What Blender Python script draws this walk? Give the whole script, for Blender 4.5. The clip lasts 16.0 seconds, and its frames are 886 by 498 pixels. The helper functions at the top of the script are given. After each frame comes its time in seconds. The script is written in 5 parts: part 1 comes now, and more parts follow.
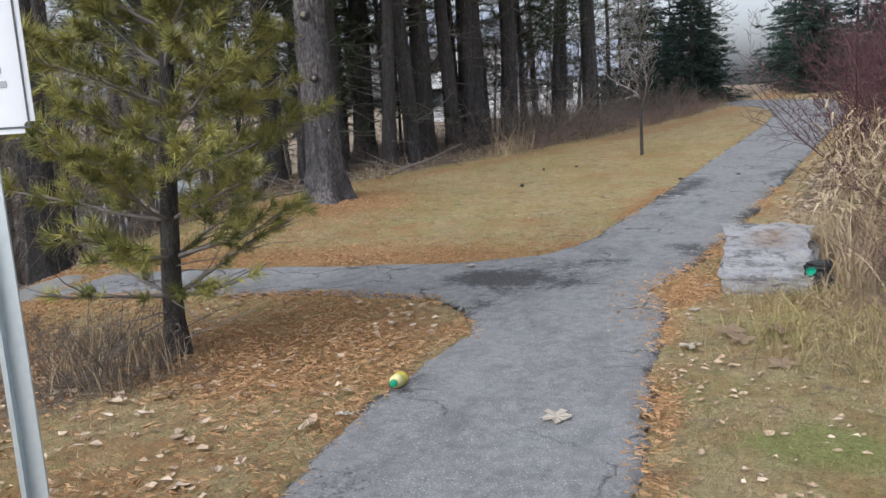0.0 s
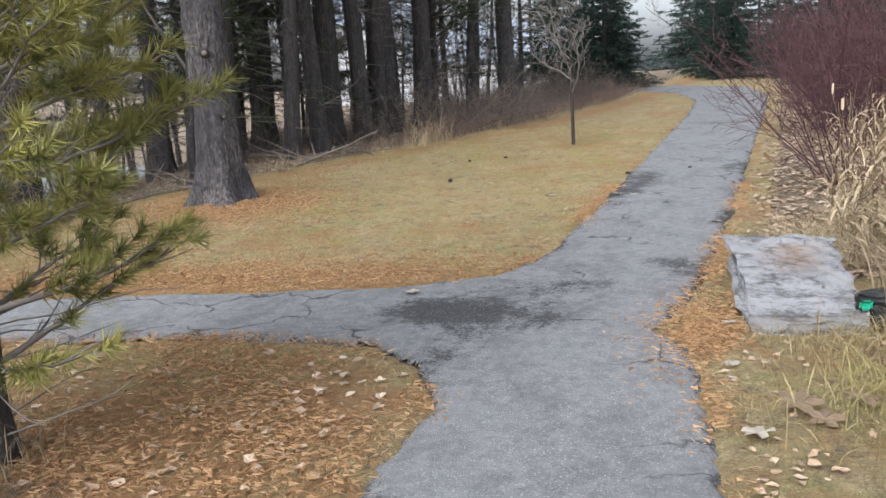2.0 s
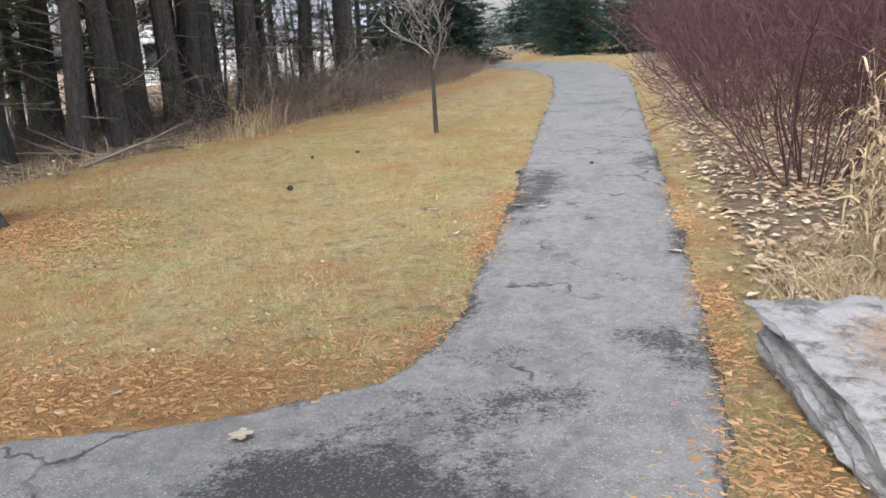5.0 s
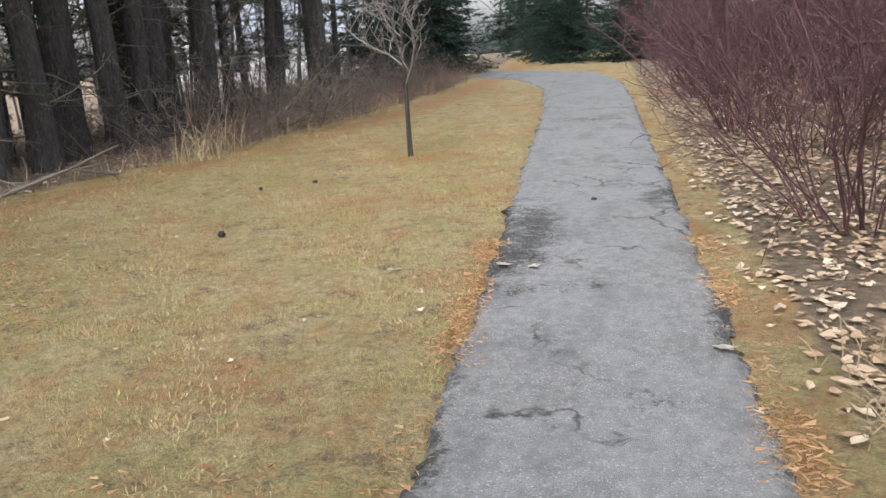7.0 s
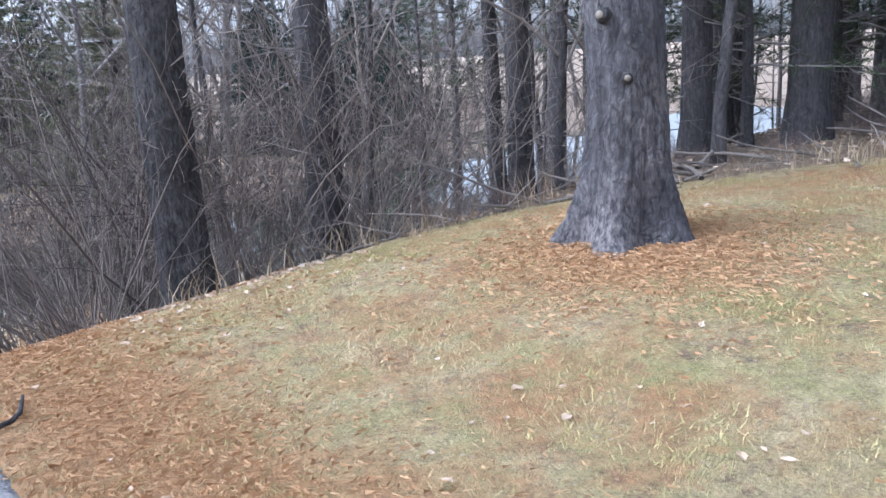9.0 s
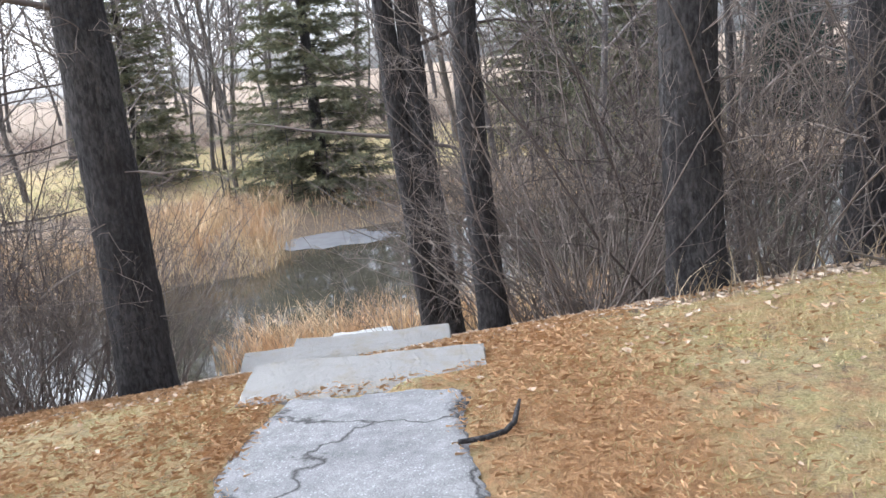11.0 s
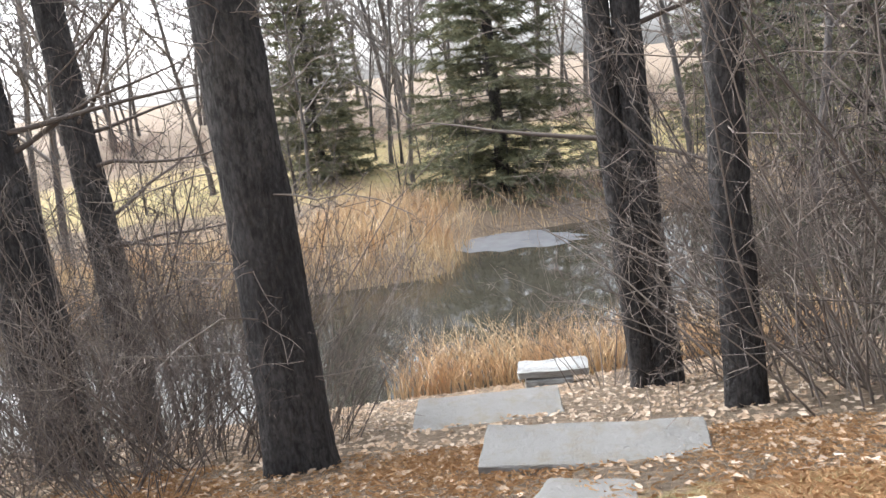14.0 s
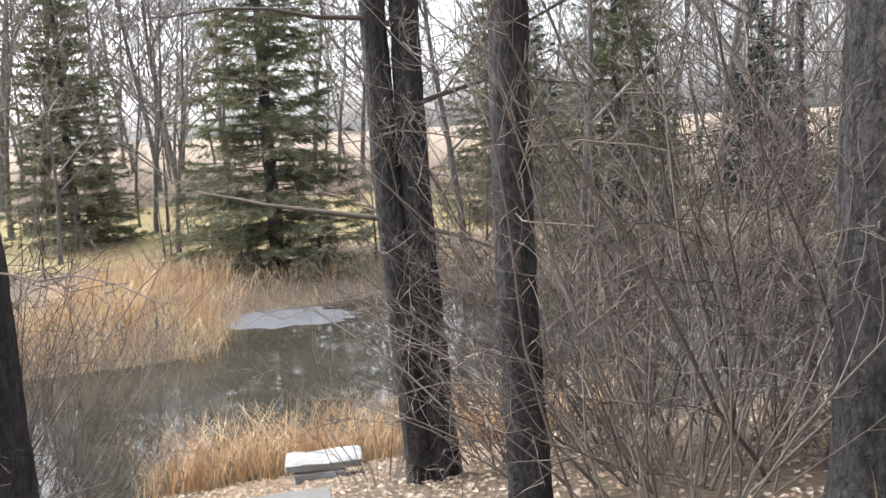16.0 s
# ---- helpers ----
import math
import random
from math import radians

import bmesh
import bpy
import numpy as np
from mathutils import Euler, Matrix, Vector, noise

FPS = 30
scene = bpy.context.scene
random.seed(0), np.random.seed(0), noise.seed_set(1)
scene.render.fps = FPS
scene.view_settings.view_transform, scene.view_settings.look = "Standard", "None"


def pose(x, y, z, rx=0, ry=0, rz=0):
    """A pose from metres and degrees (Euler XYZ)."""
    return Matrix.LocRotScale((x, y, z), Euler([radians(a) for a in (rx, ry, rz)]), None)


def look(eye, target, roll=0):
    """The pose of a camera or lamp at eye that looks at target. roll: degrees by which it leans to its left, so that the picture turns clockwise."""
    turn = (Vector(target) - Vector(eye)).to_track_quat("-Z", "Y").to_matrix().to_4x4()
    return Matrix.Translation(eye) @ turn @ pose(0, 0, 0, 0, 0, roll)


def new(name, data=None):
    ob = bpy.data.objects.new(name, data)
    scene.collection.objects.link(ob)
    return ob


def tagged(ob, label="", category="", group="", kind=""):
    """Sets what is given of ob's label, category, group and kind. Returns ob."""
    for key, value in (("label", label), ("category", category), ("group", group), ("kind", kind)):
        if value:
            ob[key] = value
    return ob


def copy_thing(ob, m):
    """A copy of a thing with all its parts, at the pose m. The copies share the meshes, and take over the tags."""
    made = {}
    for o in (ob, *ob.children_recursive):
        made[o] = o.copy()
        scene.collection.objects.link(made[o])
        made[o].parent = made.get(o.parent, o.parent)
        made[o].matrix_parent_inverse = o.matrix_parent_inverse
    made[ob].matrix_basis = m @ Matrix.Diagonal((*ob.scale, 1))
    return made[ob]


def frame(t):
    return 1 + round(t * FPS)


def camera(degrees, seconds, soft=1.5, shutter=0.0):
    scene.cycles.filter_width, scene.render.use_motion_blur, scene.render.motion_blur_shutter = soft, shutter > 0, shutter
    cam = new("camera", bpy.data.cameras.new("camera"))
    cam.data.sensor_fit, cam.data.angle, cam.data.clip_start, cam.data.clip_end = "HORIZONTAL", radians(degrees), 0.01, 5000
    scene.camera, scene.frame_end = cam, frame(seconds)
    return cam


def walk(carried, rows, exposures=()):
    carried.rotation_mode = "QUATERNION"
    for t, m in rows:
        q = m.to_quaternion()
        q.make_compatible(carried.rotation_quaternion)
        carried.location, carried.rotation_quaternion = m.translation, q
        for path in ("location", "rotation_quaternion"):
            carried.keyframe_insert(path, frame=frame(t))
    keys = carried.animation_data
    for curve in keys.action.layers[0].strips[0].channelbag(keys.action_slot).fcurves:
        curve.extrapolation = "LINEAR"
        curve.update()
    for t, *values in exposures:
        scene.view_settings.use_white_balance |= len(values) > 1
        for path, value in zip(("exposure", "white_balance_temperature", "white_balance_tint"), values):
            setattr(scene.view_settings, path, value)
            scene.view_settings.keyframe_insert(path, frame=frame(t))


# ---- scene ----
# ---------- camera and walk ----------
cam = camera(55.0, 16.0, soft=1.5, shutter=0.0)
PATH = [
    (0, (2.284, -1.217, 1.509), (0.359, 2.219, 0.809), -3.54),
    (0.5, (2.025, -0.873, 1.468), (0.397, 2.693, 0.671), -3.07),
    (1, (1.763, -0.589, 1.46), (0.152, 2.978, 0.635), -1.05),
    (1.5, (1.504, -0.294, 1.48), (-0.051, 3.306, 0.692), -2.12),
    (2, (1.285, 0.125, 1.487), (-0.211, 3.748, 0.691), -2.98),
    (2.5, (1.052, 0.446, 1.462), (-0.363, 4.096, 0.64), -2.37),
    (3, (0.867, 0.932, 1.434), (-0.137, 4.705, 0.564), -2.43),
    (3.2, (0.804, 1.125, 1.451), (-0.163, 4.905, 0.569), -2.52),
    (5.3, (0.226, 2.737, 1.448), (-0.422, 6.564, 0.483), -3.23),
    (5.5, (0.205, 2.882, 1.443), (-0.343, 6.72, 0.458), -3.7),
    (6, (0.193, 3.338, 1.449), (-0.336, 7.182, 0.475), -3.29),
    (6.5, (0.12, 3.805, 1.442), (-0.381, 7.671, 0.546), -2.99),
    (7, (0.142, 4.163, 1.471), (-0.573, 7.993, 0.563), -3.1),
    (7.5, (0.098, 4.536, 1.469), (-1.564, 8.051, 0.529), -3.45),
    (8, (-0.019, 4.858, 1.485), (-2.393, 7.947, 0.579), -5.66),
    (8.5, (-0.2, 5.045, 1.362), (-3.402, 7.338, 0.662), -3.6),
    (9, (-0.425, 5.24, 1.373), (-4.055, 6.661, 0.477), -3.87),
    (9.5, (-0.66, 5.339, 1.413), (-4.519, 5.882, 0.512), -5.38),
    (9.7, (-0.779, 5.372, 1.405), (-4.662, 5.635, 0.482), -5.55),
    (11.8, (-1.473, 4.905, 1.452), (-5.256, 3.91, 0.616), -5.91),
    (12, (-1.617, 4.802, 1.438), (-5.4, 3.811, 0.598), -6.07),
    (12.5, (-1.941, 4.668, 1.439), (-5.741, 3.796, 0.546), -7.21),
    (13, (-2.273, 4.638, 1.474), (-6.054, 3.68, 0.588), -7.58),
    (13.5, (-2.606, 4.536, 1.424), (-6.31, 3.309, 0.544), -7.75),
    (14, (-2.804, 4.471, 1.443), (-6.376, 2.879, 0.601), -7.21),
    (14.5, (-3.036, 4.425, 1.465), (-6.589, 2.728, 0.761), -5.32),
    (15, (-3.316, 4.379, 1.417), (-6.946, 2.859, 0.7), -4.46),
    (15.5, (-3.391, 4.299, 1.406), (-7.214, 3.287, 0.804), -3.57),
    (16, (-3.373, 4.295, 1.417), (-7.288, 3.726, 0.821), -2.95),
]
walk(cam, [(t, look(eye, target, roll)) for t, eye, target, roll in PATH],
     exposures=[(0, 0.72, 5900, 10), (1.5, 0.97, 5900, 10), (3, 1.12, 6100, 10), (5.3, 1.25, 6200, 10), (7, 1.14, 6200, 10), (7.5, 1.2, 6250, 11), (8.0, 1.35, 5900, 11), (8.5, 1.75, 5150, 13), (9.7, 1.85, 5000, 13), (11.8, 1.74, 6000, 10), (16, 1.88, 6050, 10)])

# ---------- light: an overcast winter day ----------
world = bpy.data.worlds.new("overcast")
scene.world = world
world.use_nodes = True
wt = world.node_tree
sky = wt.nodes.new("ShaderNodeTexSky")
sky.sky_type = "NISHITA"
sky.sun_disc = False
sky.sun_elevation, sky.sun_rotation = radians(38), radians(200)
sky.dust_density, sky.air_density = 4.0, 1.0
hue = wt.nodes.new("ShaderNodeHueSaturation")
hue.inputs["Saturation"].default_value = 0.22
wt.links.new(sky.outputs[0], hue.inputs["Color"])
wt.links.new(hue.outputs[0], wt.nodes["Background"].inputs[0])
wt.nodes["Background"].inputs[1].default_value = 0.15
sun = new("sun", bpy.data.lights.new("sun", "SUN"))
sun.data.energy, sun.data.angle, sun.data.color = 0.9, radians(40), (1.0, 0.97, 0.93)
sun.matrix_basis = look((0, 0, 40), (4, 14, 0))

# ---------- small helpers ----------
rng = random.Random(7)


def softplus(v, k):
    return k * np.log1p(np.exp(np.clip(v / k, -40, 40)))


def sigmoid(v):
    return 1 / (1 + np.exp(-np.clip(v, -40, 40)))


WATER = -3.35


def height(x, y):
    """Ground level: a lawn that falls away west to a pond, rising gently north and east."""
    x, y = np.asarray(x, float), np.asarray(y, float)
    s = -(x + 5) * 0.9 - (y - 4.2) * 0.44
    hill = np.maximum(-0.34 * softplus(s - 0.1, 0.5), -3.9)
    b = -(x + 20.4) * 0.888 - (y + 3.2) * 0.458
    c = (x + 20.4) * 0.35 - (y + 3.2) * 0.94
    far = -(x + 24.8) * 0.888 - (y + 3.5) * 0.458
    bank = np.maximum(np.minimum(b, c), far)
    bank = -3.95 + np.clip(bank + 1.2, 0, 2.4) * 0.5 + np.clip(bank - 6, 0, 60) * 0.022
    low = np.where(s > 7, np.maximum(hill, bank), hill)
    low = low + 0.032 * softplus(y - 6, 1.0) * sigmoid((x + 9) / 1.5)
    low = low + 0.07 * softplus(x - 1.6, 0.4) * sigmoid((y - 3) / 1.5)
    low = low + 0.15 * np.exp(-((x + 4.8) ** 2 + (y - 8.2) ** 2) / 2.6)
    return low


def gz(x, y):
    return float(height(x, y))


class Shape:
    """Collects vertices and faces for one mesh."""

    def __init__(self):
        self.v, self.f = [], []

    def tube(self, pts, radii, sides=5, cap=True):
        n0 = len(self.v)
        pts = [Vector(p) for p in pts]
        side = None
        for i, p in enumerate(pts):
            d = (pts[min(i + 1, len(pts) - 1)] - pts[max(i - 1, 0)]).normalized()
            if side is None:
                side = d.orthogonal().normalized()
            side = (side - d * side.dot(d)).normalized()
            up = d.cross(side)
            for k in range(sides):
                a = 2 * math.pi * k / sides
                self.v.append(p + (side * math.cos(a) + up * math.sin(a)) * radii[i])
        for i in range(len(pts) - 1):
            for k in range(sides):
                a, b = n0 + i * sides + k, n0 + i * sides + (k + 1) % sides
                self.f.append((a, b, b + sides, a + sides))
        if cap:
            self.f.append(tuple(n0 + (len(pts) - 1) * sides + k for k in range(sides)))
        return self

    def poly(self, *pts):
        n0 = len(self.v)
        self.v.extend(Vector(p) for p in pts)
        self.f.append(tuple(range(n0, n0 + len(pts))))
        return self

    def strip(self, left, right):
        n0 = len(self.v)
        for a, b in zip(left, right):
            self.v += [a, b]
        for i in range(len(left) - 1):
            a = n0 + 2 * i
            self.f.append((a, a + 1, a + 3, a + 2))
        return self

    def box(self, x0, y0, z0, x1, y1, z1):
        n = len(self.v)
        self.v += [Vector(p) for p in ((x0, y0, z0), (x1, y0, z0), (x1, y1, z0), (x0, y1, z0), (x0, y0, z1), (x1, y0, z1), (x1, y1, z1), (x0, y1, z1))]
        self.f += [tuple(n + k for k in q) for q in ((0, 3, 2, 1), (4, 5, 6, 7), (0, 1, 5, 4), (1, 2, 6, 5), (2, 3, 7, 6), (3, 0, 4, 7))]
        return self

    def mesh(self, name, smooth=True):
        me = bpy.data.meshes.new(name)
        me.from_pydata([tuple(p) for p in self.v], [], self.f)
        if smooth:
            me.polygons.foreach_set("use_smooth", [True] * len(me.polygons))
        me.update()
        return me


def array_mesh(name, verts, faces, smooth=False):
    me = bpy.data.meshes.new(name)
    me.from_pydata(verts.tolist(), [], faces.tolist())
    if smooth:
        me.polygons.foreach_set("use_smooth", [True] * len(me.polygons))
    me.update()
    return me


def part(name, me, material, parent=None, label=""):
    ob = new(name, me)
    if material is not None and not me.materials:
        me.materials.append(material)
    if parent is not None:
        ob.parent = parent
    if label:
        ob["label"] = label
    return ob


def thing(name, label, category, m=None, group=""):
    ob = new(name)
    if m is not None:
        ob.matrix_basis = m
    return tagged(ob, label, category, group)


def at_ground(x, y, turn=0.0, size=1.0, sink=0.03):
    return Matrix.Translation((x, y, gz(x, y) - sink)) @ Euler((0, 0, turn)).to_matrix().to_4x4() @ Matrix.Scale(size, 4)


# ---------- materials ----------
class Nodes:
    def __init__(self, name, rough=0.85):
        self.m = bpy.data.materials.new(name)
        self.m.use_nodes = True
        self.t = self.m.node_tree
        self.b = self.t.nodes["Principled BSDF"]
        self.b.inputs["Roughness"].default_value = rough
        self.b.inputs["Specular IOR Level"].default_value = 0.25
        co = self.t.nodes.new("ShaderNodeTexCoord")
        self.co = co.outputs["Object"]

    def add(self, kind, **inputs):
        n = self.t.nodes.new(kind)
        for k, v in inputs.items():
            self.put(n.inputs[k.replace("_", " ")], v)
        return n

    def put(self, socket, v):
        if isinstance(v, bpy.types.NodeSocket):
            self.t.links.new(v, socket)
        else:
            socket.default_value = v

    def noise(self, scale, detail=4.0, rough=0.6, vector=None, stretch=None):
        vec = vector or self.co
        if stretch:
            mp = self.add("ShaderNodeMapping", Vector=vec)
            mp.inputs["Scale"].default_value = stretch
            vec = mp.outputs[0]
        n = self.add("ShaderNodeTexNoise", Vector=vec, Scale=scale, Detail=detail, Roughness=rough)
        return n.outputs["Fac"]

    def ramp(self, fac, *stops):
        n = self.add("ShaderNodeValToRGB", Fac=fac)
        e = n.color_ramp.elements
        while len(e) < len(stops):
            e.new(0.5)
        for el, (p, c) in zip(e, stops):
            el.position = p
            el.color = (*c, 1) if isinstance(c, tuple) else (c, c, c, 1)
        return n.outputs[0]

    def mix(self, fac, a, b, blend="MIX"):
        n = self.t.nodes.new("ShaderNodeMix")
        n.data_type, n.blend_type = "RGBA", blend
        self.put(n.inputs[0], fac)
        for s, v in ((n.inputs[6], a), (n.inputs[7], b)):
            self.put(s, (*v, 1) if isinstance(v, tuple) else v)
        return n.outputs[2]

    def math(self, op, a, b=0.0):
        n = self.t.nodes.new("ShaderNodeMath")
        n.operation = op
        self.put(n.inputs[0], a)
        self.put(n.inputs[1], b)
        return n.outputs[0]

    def attribute(self, name):
        n = self.t.nodes.new("ShaderNodeAttribute")
        n.attribute_name = name
        return n.outputs["Fac"]

    def island(self):
        return self.t.nodes.new("ShaderNodeNewGeometry").outputs["Random Per Island"]

    def chance(self):
        return self.t.nodes.new("ShaderNodeObjectInfo").outputs["Random"]

    def bump(self, h, strength=0.5, distance=0.02):
        n = self.add("ShaderNodeBump", Height=h, Strength=strength, Distance=distance)
        self.t.links.new(n.outputs[0], self.b.inputs["Normal"])

    def done(self, color):
        self.put(self.b.inputs["Base Color"], (*color, 1) if isinstance(color, tuple) else color)
        return self.m


def bark_material(name, dark, light, lichen=None, scale=1.0):
    n = Nodes(name, 0.95)
    tint = n.add("ShaderNodeTexNoise", Vector=n.co, Scale=5.0, Detail=5.0)
    mp = n.add("ShaderNodeMapping", Vector=n.mix(0.22, n.co, tint.outputs["Color"]))
    mp.inputs["Scale"].default_value = (3.0, 3.0, 0.6)
    plates = n.add("ShaderNodeTexVoronoi", Vector=mp.outputs[0], Scale=9 * scale)
    plates.feature = "DISTANCE_TO_EDGE"
    edge = n.ramp(plates.outputs["Distance"], (0.0, 0.0), (0.3, 1.0))
    furrow = n.ramp(n.noise(16 * scale, 6, 0.75, stretch=(1, 1, 0.14)), (0.34, 0.0), (0.66, 1.0))
    flake = n.ramp(n.noise(34 * scale, 4, 0.7, stretch=(1, 1, 0.4)), (0.4, 0.0), (0.65, 1.0))
    stain = n.noise(1.3, 3)
    col = n.mix(n.math("ADD", n.math("MULTIPLY", furrow, 0.6), n.math("MULTIPLY", flake, 0.4)), dark, light)
    col = n.mix(n.math("MULTIPLY", n.math("SUBTRACT", 1.0, edge), 0.35), col, tuple(c * 0.5 for c in dark))
    if lichen:
        col = n.mix(n.math("MULTIPLY", n.ramp(stain, (0.42, 0.0), (0.66, 0.8)), flake), col, lichen)
    n.bump(n.math("ADD", n.math("MULTIPLY", edge, 0.4), n.math("MULTIPLY", furrow, 0.8)), 0.9, 0.03)
    return n.done(col)


def twig_material(name, a, b, rough=0.85):
    n = Nodes(name, rough)
    col = n.mix(n.island(), a, b)
    col = n.mix(n.math("MULTIPLY", n.noise(14, 3), 0.4), col, tuple(c * 0.5 for c in a))
    return n.done(col)


def leafy_material(name, a, b, c=None, clump=0.9, rough=0.7):
    n = Nodes(name, rough)
    col = n.mix(n.island(), a, b)
    if c:
        col = n.mix(n.ramp(n.noise(clump, 2), (0.42, 0.0), (0.62, 1.0)), col, c)
    col = n.mix(n.math("MULTIPLY", n.noise(40, 2), 0.35), col, tuple(v * 0.55 for v in a))
    return n.done(col)


bark_pine = bark_material("pine_bark", (0.045, 0.042, 0.044), (0.18, 0.168, 0.172), (0.33, 0.29, 0.27))
bark_dark = bark_material("dark_bark", (0.028, 0.026, 0.026), (0.12, 0.11, 0.107), (0.17, 0.16, 0.15))
bark_wood = bark_material("woods_bark", (0.045, 0.042, 0.042), (0.175, 0.16, 0.155))
# grey bark of the distant trees, lightened in its colour to suggest haze
bark_hazed = bark_material("hazed_bark", (0.10, 0.09, 0.085), (0.25, 0.23, 0.215))
bark_young = bark_material("young_bark", (0.055, 0.047, 0.043), (0.15, 0.135, 0.12), (0.12, 0.13, 0.11), 2.5)
twig_brown = twig_material("bare_twigs", (0.09, 0.075, 0.066), (0.36, 0.30, 0.255))
twig_dark = twig_material("dark_twigs", (0.06, 0.05, 0.045), (0.22, 0.18, 0.155))
twig_russet = twig_material("russet_twigs", (0.13, 0.09, 0.078), (0.40, 0.29, 0.25))
twig_grey = twig_material("grey_twigs", (0.14, 0.125, 0.115), (0.33, 0.295, 0.27))
twig_red = twig_material("red_twigs", (0.05, 0.022, 0.026), (0.17, 0.088, 0.092), 0.6)
dead_wood = twig_material("dead_wood", (0.12, 0.10, 0.088), (0.28, 0.24, 0.205))
needles_young = leafy_material("young_pine_needles", (0.10, 0.115, 0.035), (0.27, 0.265, 0.08), (0.43, 0.395, 0.12), 5.0)
needles_dark = leafy_material("dark_pine_needles", (0.035, 0.055, 0.025), (0.085, 0.11, 0.045))
needles_spruce = leafy_material("spruce_needles", (0.018, 0.038, 0.03), (0.05, 0.085, 0.06))
needles_cedar = leafy_material("cedar_needles", (0.13, 0.14, 0.085), (0.36, 0.345, 0.20), (0.19, 0.195, 0.125))
straw = leafy_material("dry_straw", (0.30, 0.225, 0.13), (0.58, 0.47, 0.31), (0.33, 0.24, 0.15))
verge_mat = leafy_material("lank_verge_grass", (0.19, 0.14, 0.06), (0.52, 0.41, 0.23), (0.33, 0.28, 0.11), 2.5)
reed_mat = leafy_material("dry_reeds", (0.54, 0.38, 0.21), (0.88, 0.71, 0.46), (0.60, 0.39, 0.22))
cream_leaf = leafy_material("cream_leaf", (0.6, 0.54, 0.45), (0.8, 0.74, 0.64))
leaf_mat = leafy_material("fallen_leaves", (0.27, 0.18, 0.11), (0.72, 0.60, 0.47), (0.44, 0.31, 0.20))
grass_mat = leafy_material("lawn_blades", (0.30, 0.21, 0.09), (0.72, 0.57, 0.32), (0.38, 0.34, 0.13))
needle_litter_mat = leafy_material("fallen_needles", (0.33, 0.18, 0.08), (0.62, 0.40, 0.215))


def ground_material():
    n = Nodes("ground", 0.95)
    grain = n.ramp(n.noise(75, 6, 0.8), (0.33, 0.0), (0.67, 1.0))
    clump = n.ramp(n.noise(17, 5, 0.7), (0.32, 0.0), (0.7, 1.0))
    mid = n.noise(5, 5, 0.65)
    broad = n.noise(0.8, 4, 0.6)
    fibre = n.ramp(n.noise(38, 5, 0.75, stretch=(1.0, 3.0, 1.0)), (0.3, 0.0), (0.7, 1.0))
    mixed = n.math("ADD", n.math("MULTIPLY", grain, 0.6), n.math("MULTIPLY", clump, 0.4))
    patch = n.ramp(n.noise(2.6, 6, 0.7), (0.36, 0.0), (0.64, 1.0))
    patch2 = n.ramp(n.noise(3.4, 6, 0.72, stretch=(1.3, 0.8, 1.0)), (0.46, 0.0), (0.62, 1.0))
    thatch = n.ramp(n.noise(5.0, 7, 0.8), (0.53, 0.0), (0.63, 0.9))
    lawn = n.mix(mixed, (0.14, 0.10, 0.045), (0.82, 0.66, 0.38))
    green = n.mix(mixed, (0.12, 0.115, 0.04), (0.56, 0.51, 0.21))
    rust = n.mix(mixed, (0.18, 0.09, 0.035), (0.68, 0.42, 0.20))
    lawn = n.mix(n.math("MULTIPLY", patch, n.ramp(broad, (0.35, 0.3), (0.6, 0.95))), lawn, green)
    lawn = n.mix(n.math("MULTIPLY", patch2, 0.62), lawn, rust)
    lawn = n.mix(thatch, lawn, n.mix(mixed, (0.07, 0.055, 0.04), (0.34, 0.27, 0.19)))
    bits = n.add("ShaderNodeTexVoronoi", Vector=n.co, Scale=26.0)
    spot = n.math("MULTIPLY", n.ramp(bits.outputs["Distance"], (0.10, 1.0), (0.22, 0.0)), n.ramp(n.noise(3.1, 3), (0.48, 0.0), (0.6, 0.8)))
    lawn = n.mix(spot, lawn, n.mix(bits.outputs["Color"], (0.10, 0.07, 0.05), (0.66, 0.56, 0.46)))
    orange = n.mix(n.math("ADD", n.math("MULTIPLY", fibre, 0.6), n.math("MULTIPLY", clump, 0.4)), (0.16, 0.08, 0.034), (0.66, 0.385, 0.185))
    f = n.math("ADD", n.attribute("needles"), n.math("MULTIPLY", n.math("SUBTRACT", mid, 0.5), 1.1))
    f = n.math("ADD", f, n.math("MULTIPLY", n.math("SUBTRACT", clump, 0.5), 0.28))
    col = n.mix(n.ramp(f, (0.42, 0.0), (0.80, 0.95)), lawn, orange)
    soil = n.mix(mixed, (0.09, 0.068, 0.05), (0.38, 0.295, 0.21))
    cells = n.add("ShaderNodeTexVoronoi", Vector=n.co, Scale=13.0)
    litter = n.mix(n.ramp(cells.outputs["Distance"], (0.2, 0.75), (0.5, 0.0)), soil, n.mix(cells.outputs["Color"], (0.20, 0.13, 0.08), (0.52, 0.40, 0.29)))
    f2 = n.math("ADD", n.attribute("litter"), n.math("MULTIPLY", n.math("SUBTRACT", mid, 0.5), 0.8))
    col = n.mix(n.ramp(f2, (0.4, 0.0), (0.6, 1.0)), col, litter)
    mosscol = n.mix(mixed, (0.12, 0.14, 0.03), (0.46, 0.47, 0.17))
    f3 = n.math("ADD", n.attribute("moss"), n.math("MULTIPLY", n.math("SUBTRACT", mid, 0.5), 0.9))
    col = n.mix(n.ramp(f3, (0.45, 0.0), (0.7, 0.9)), col, mosscol)
    n.bump(n.math("ADD", n.math("MULTIPLY", mixed, 0.6), n.math("MULTIPLY", mid, 0.8)), 0.9, 0.05)
    return n.done(col)


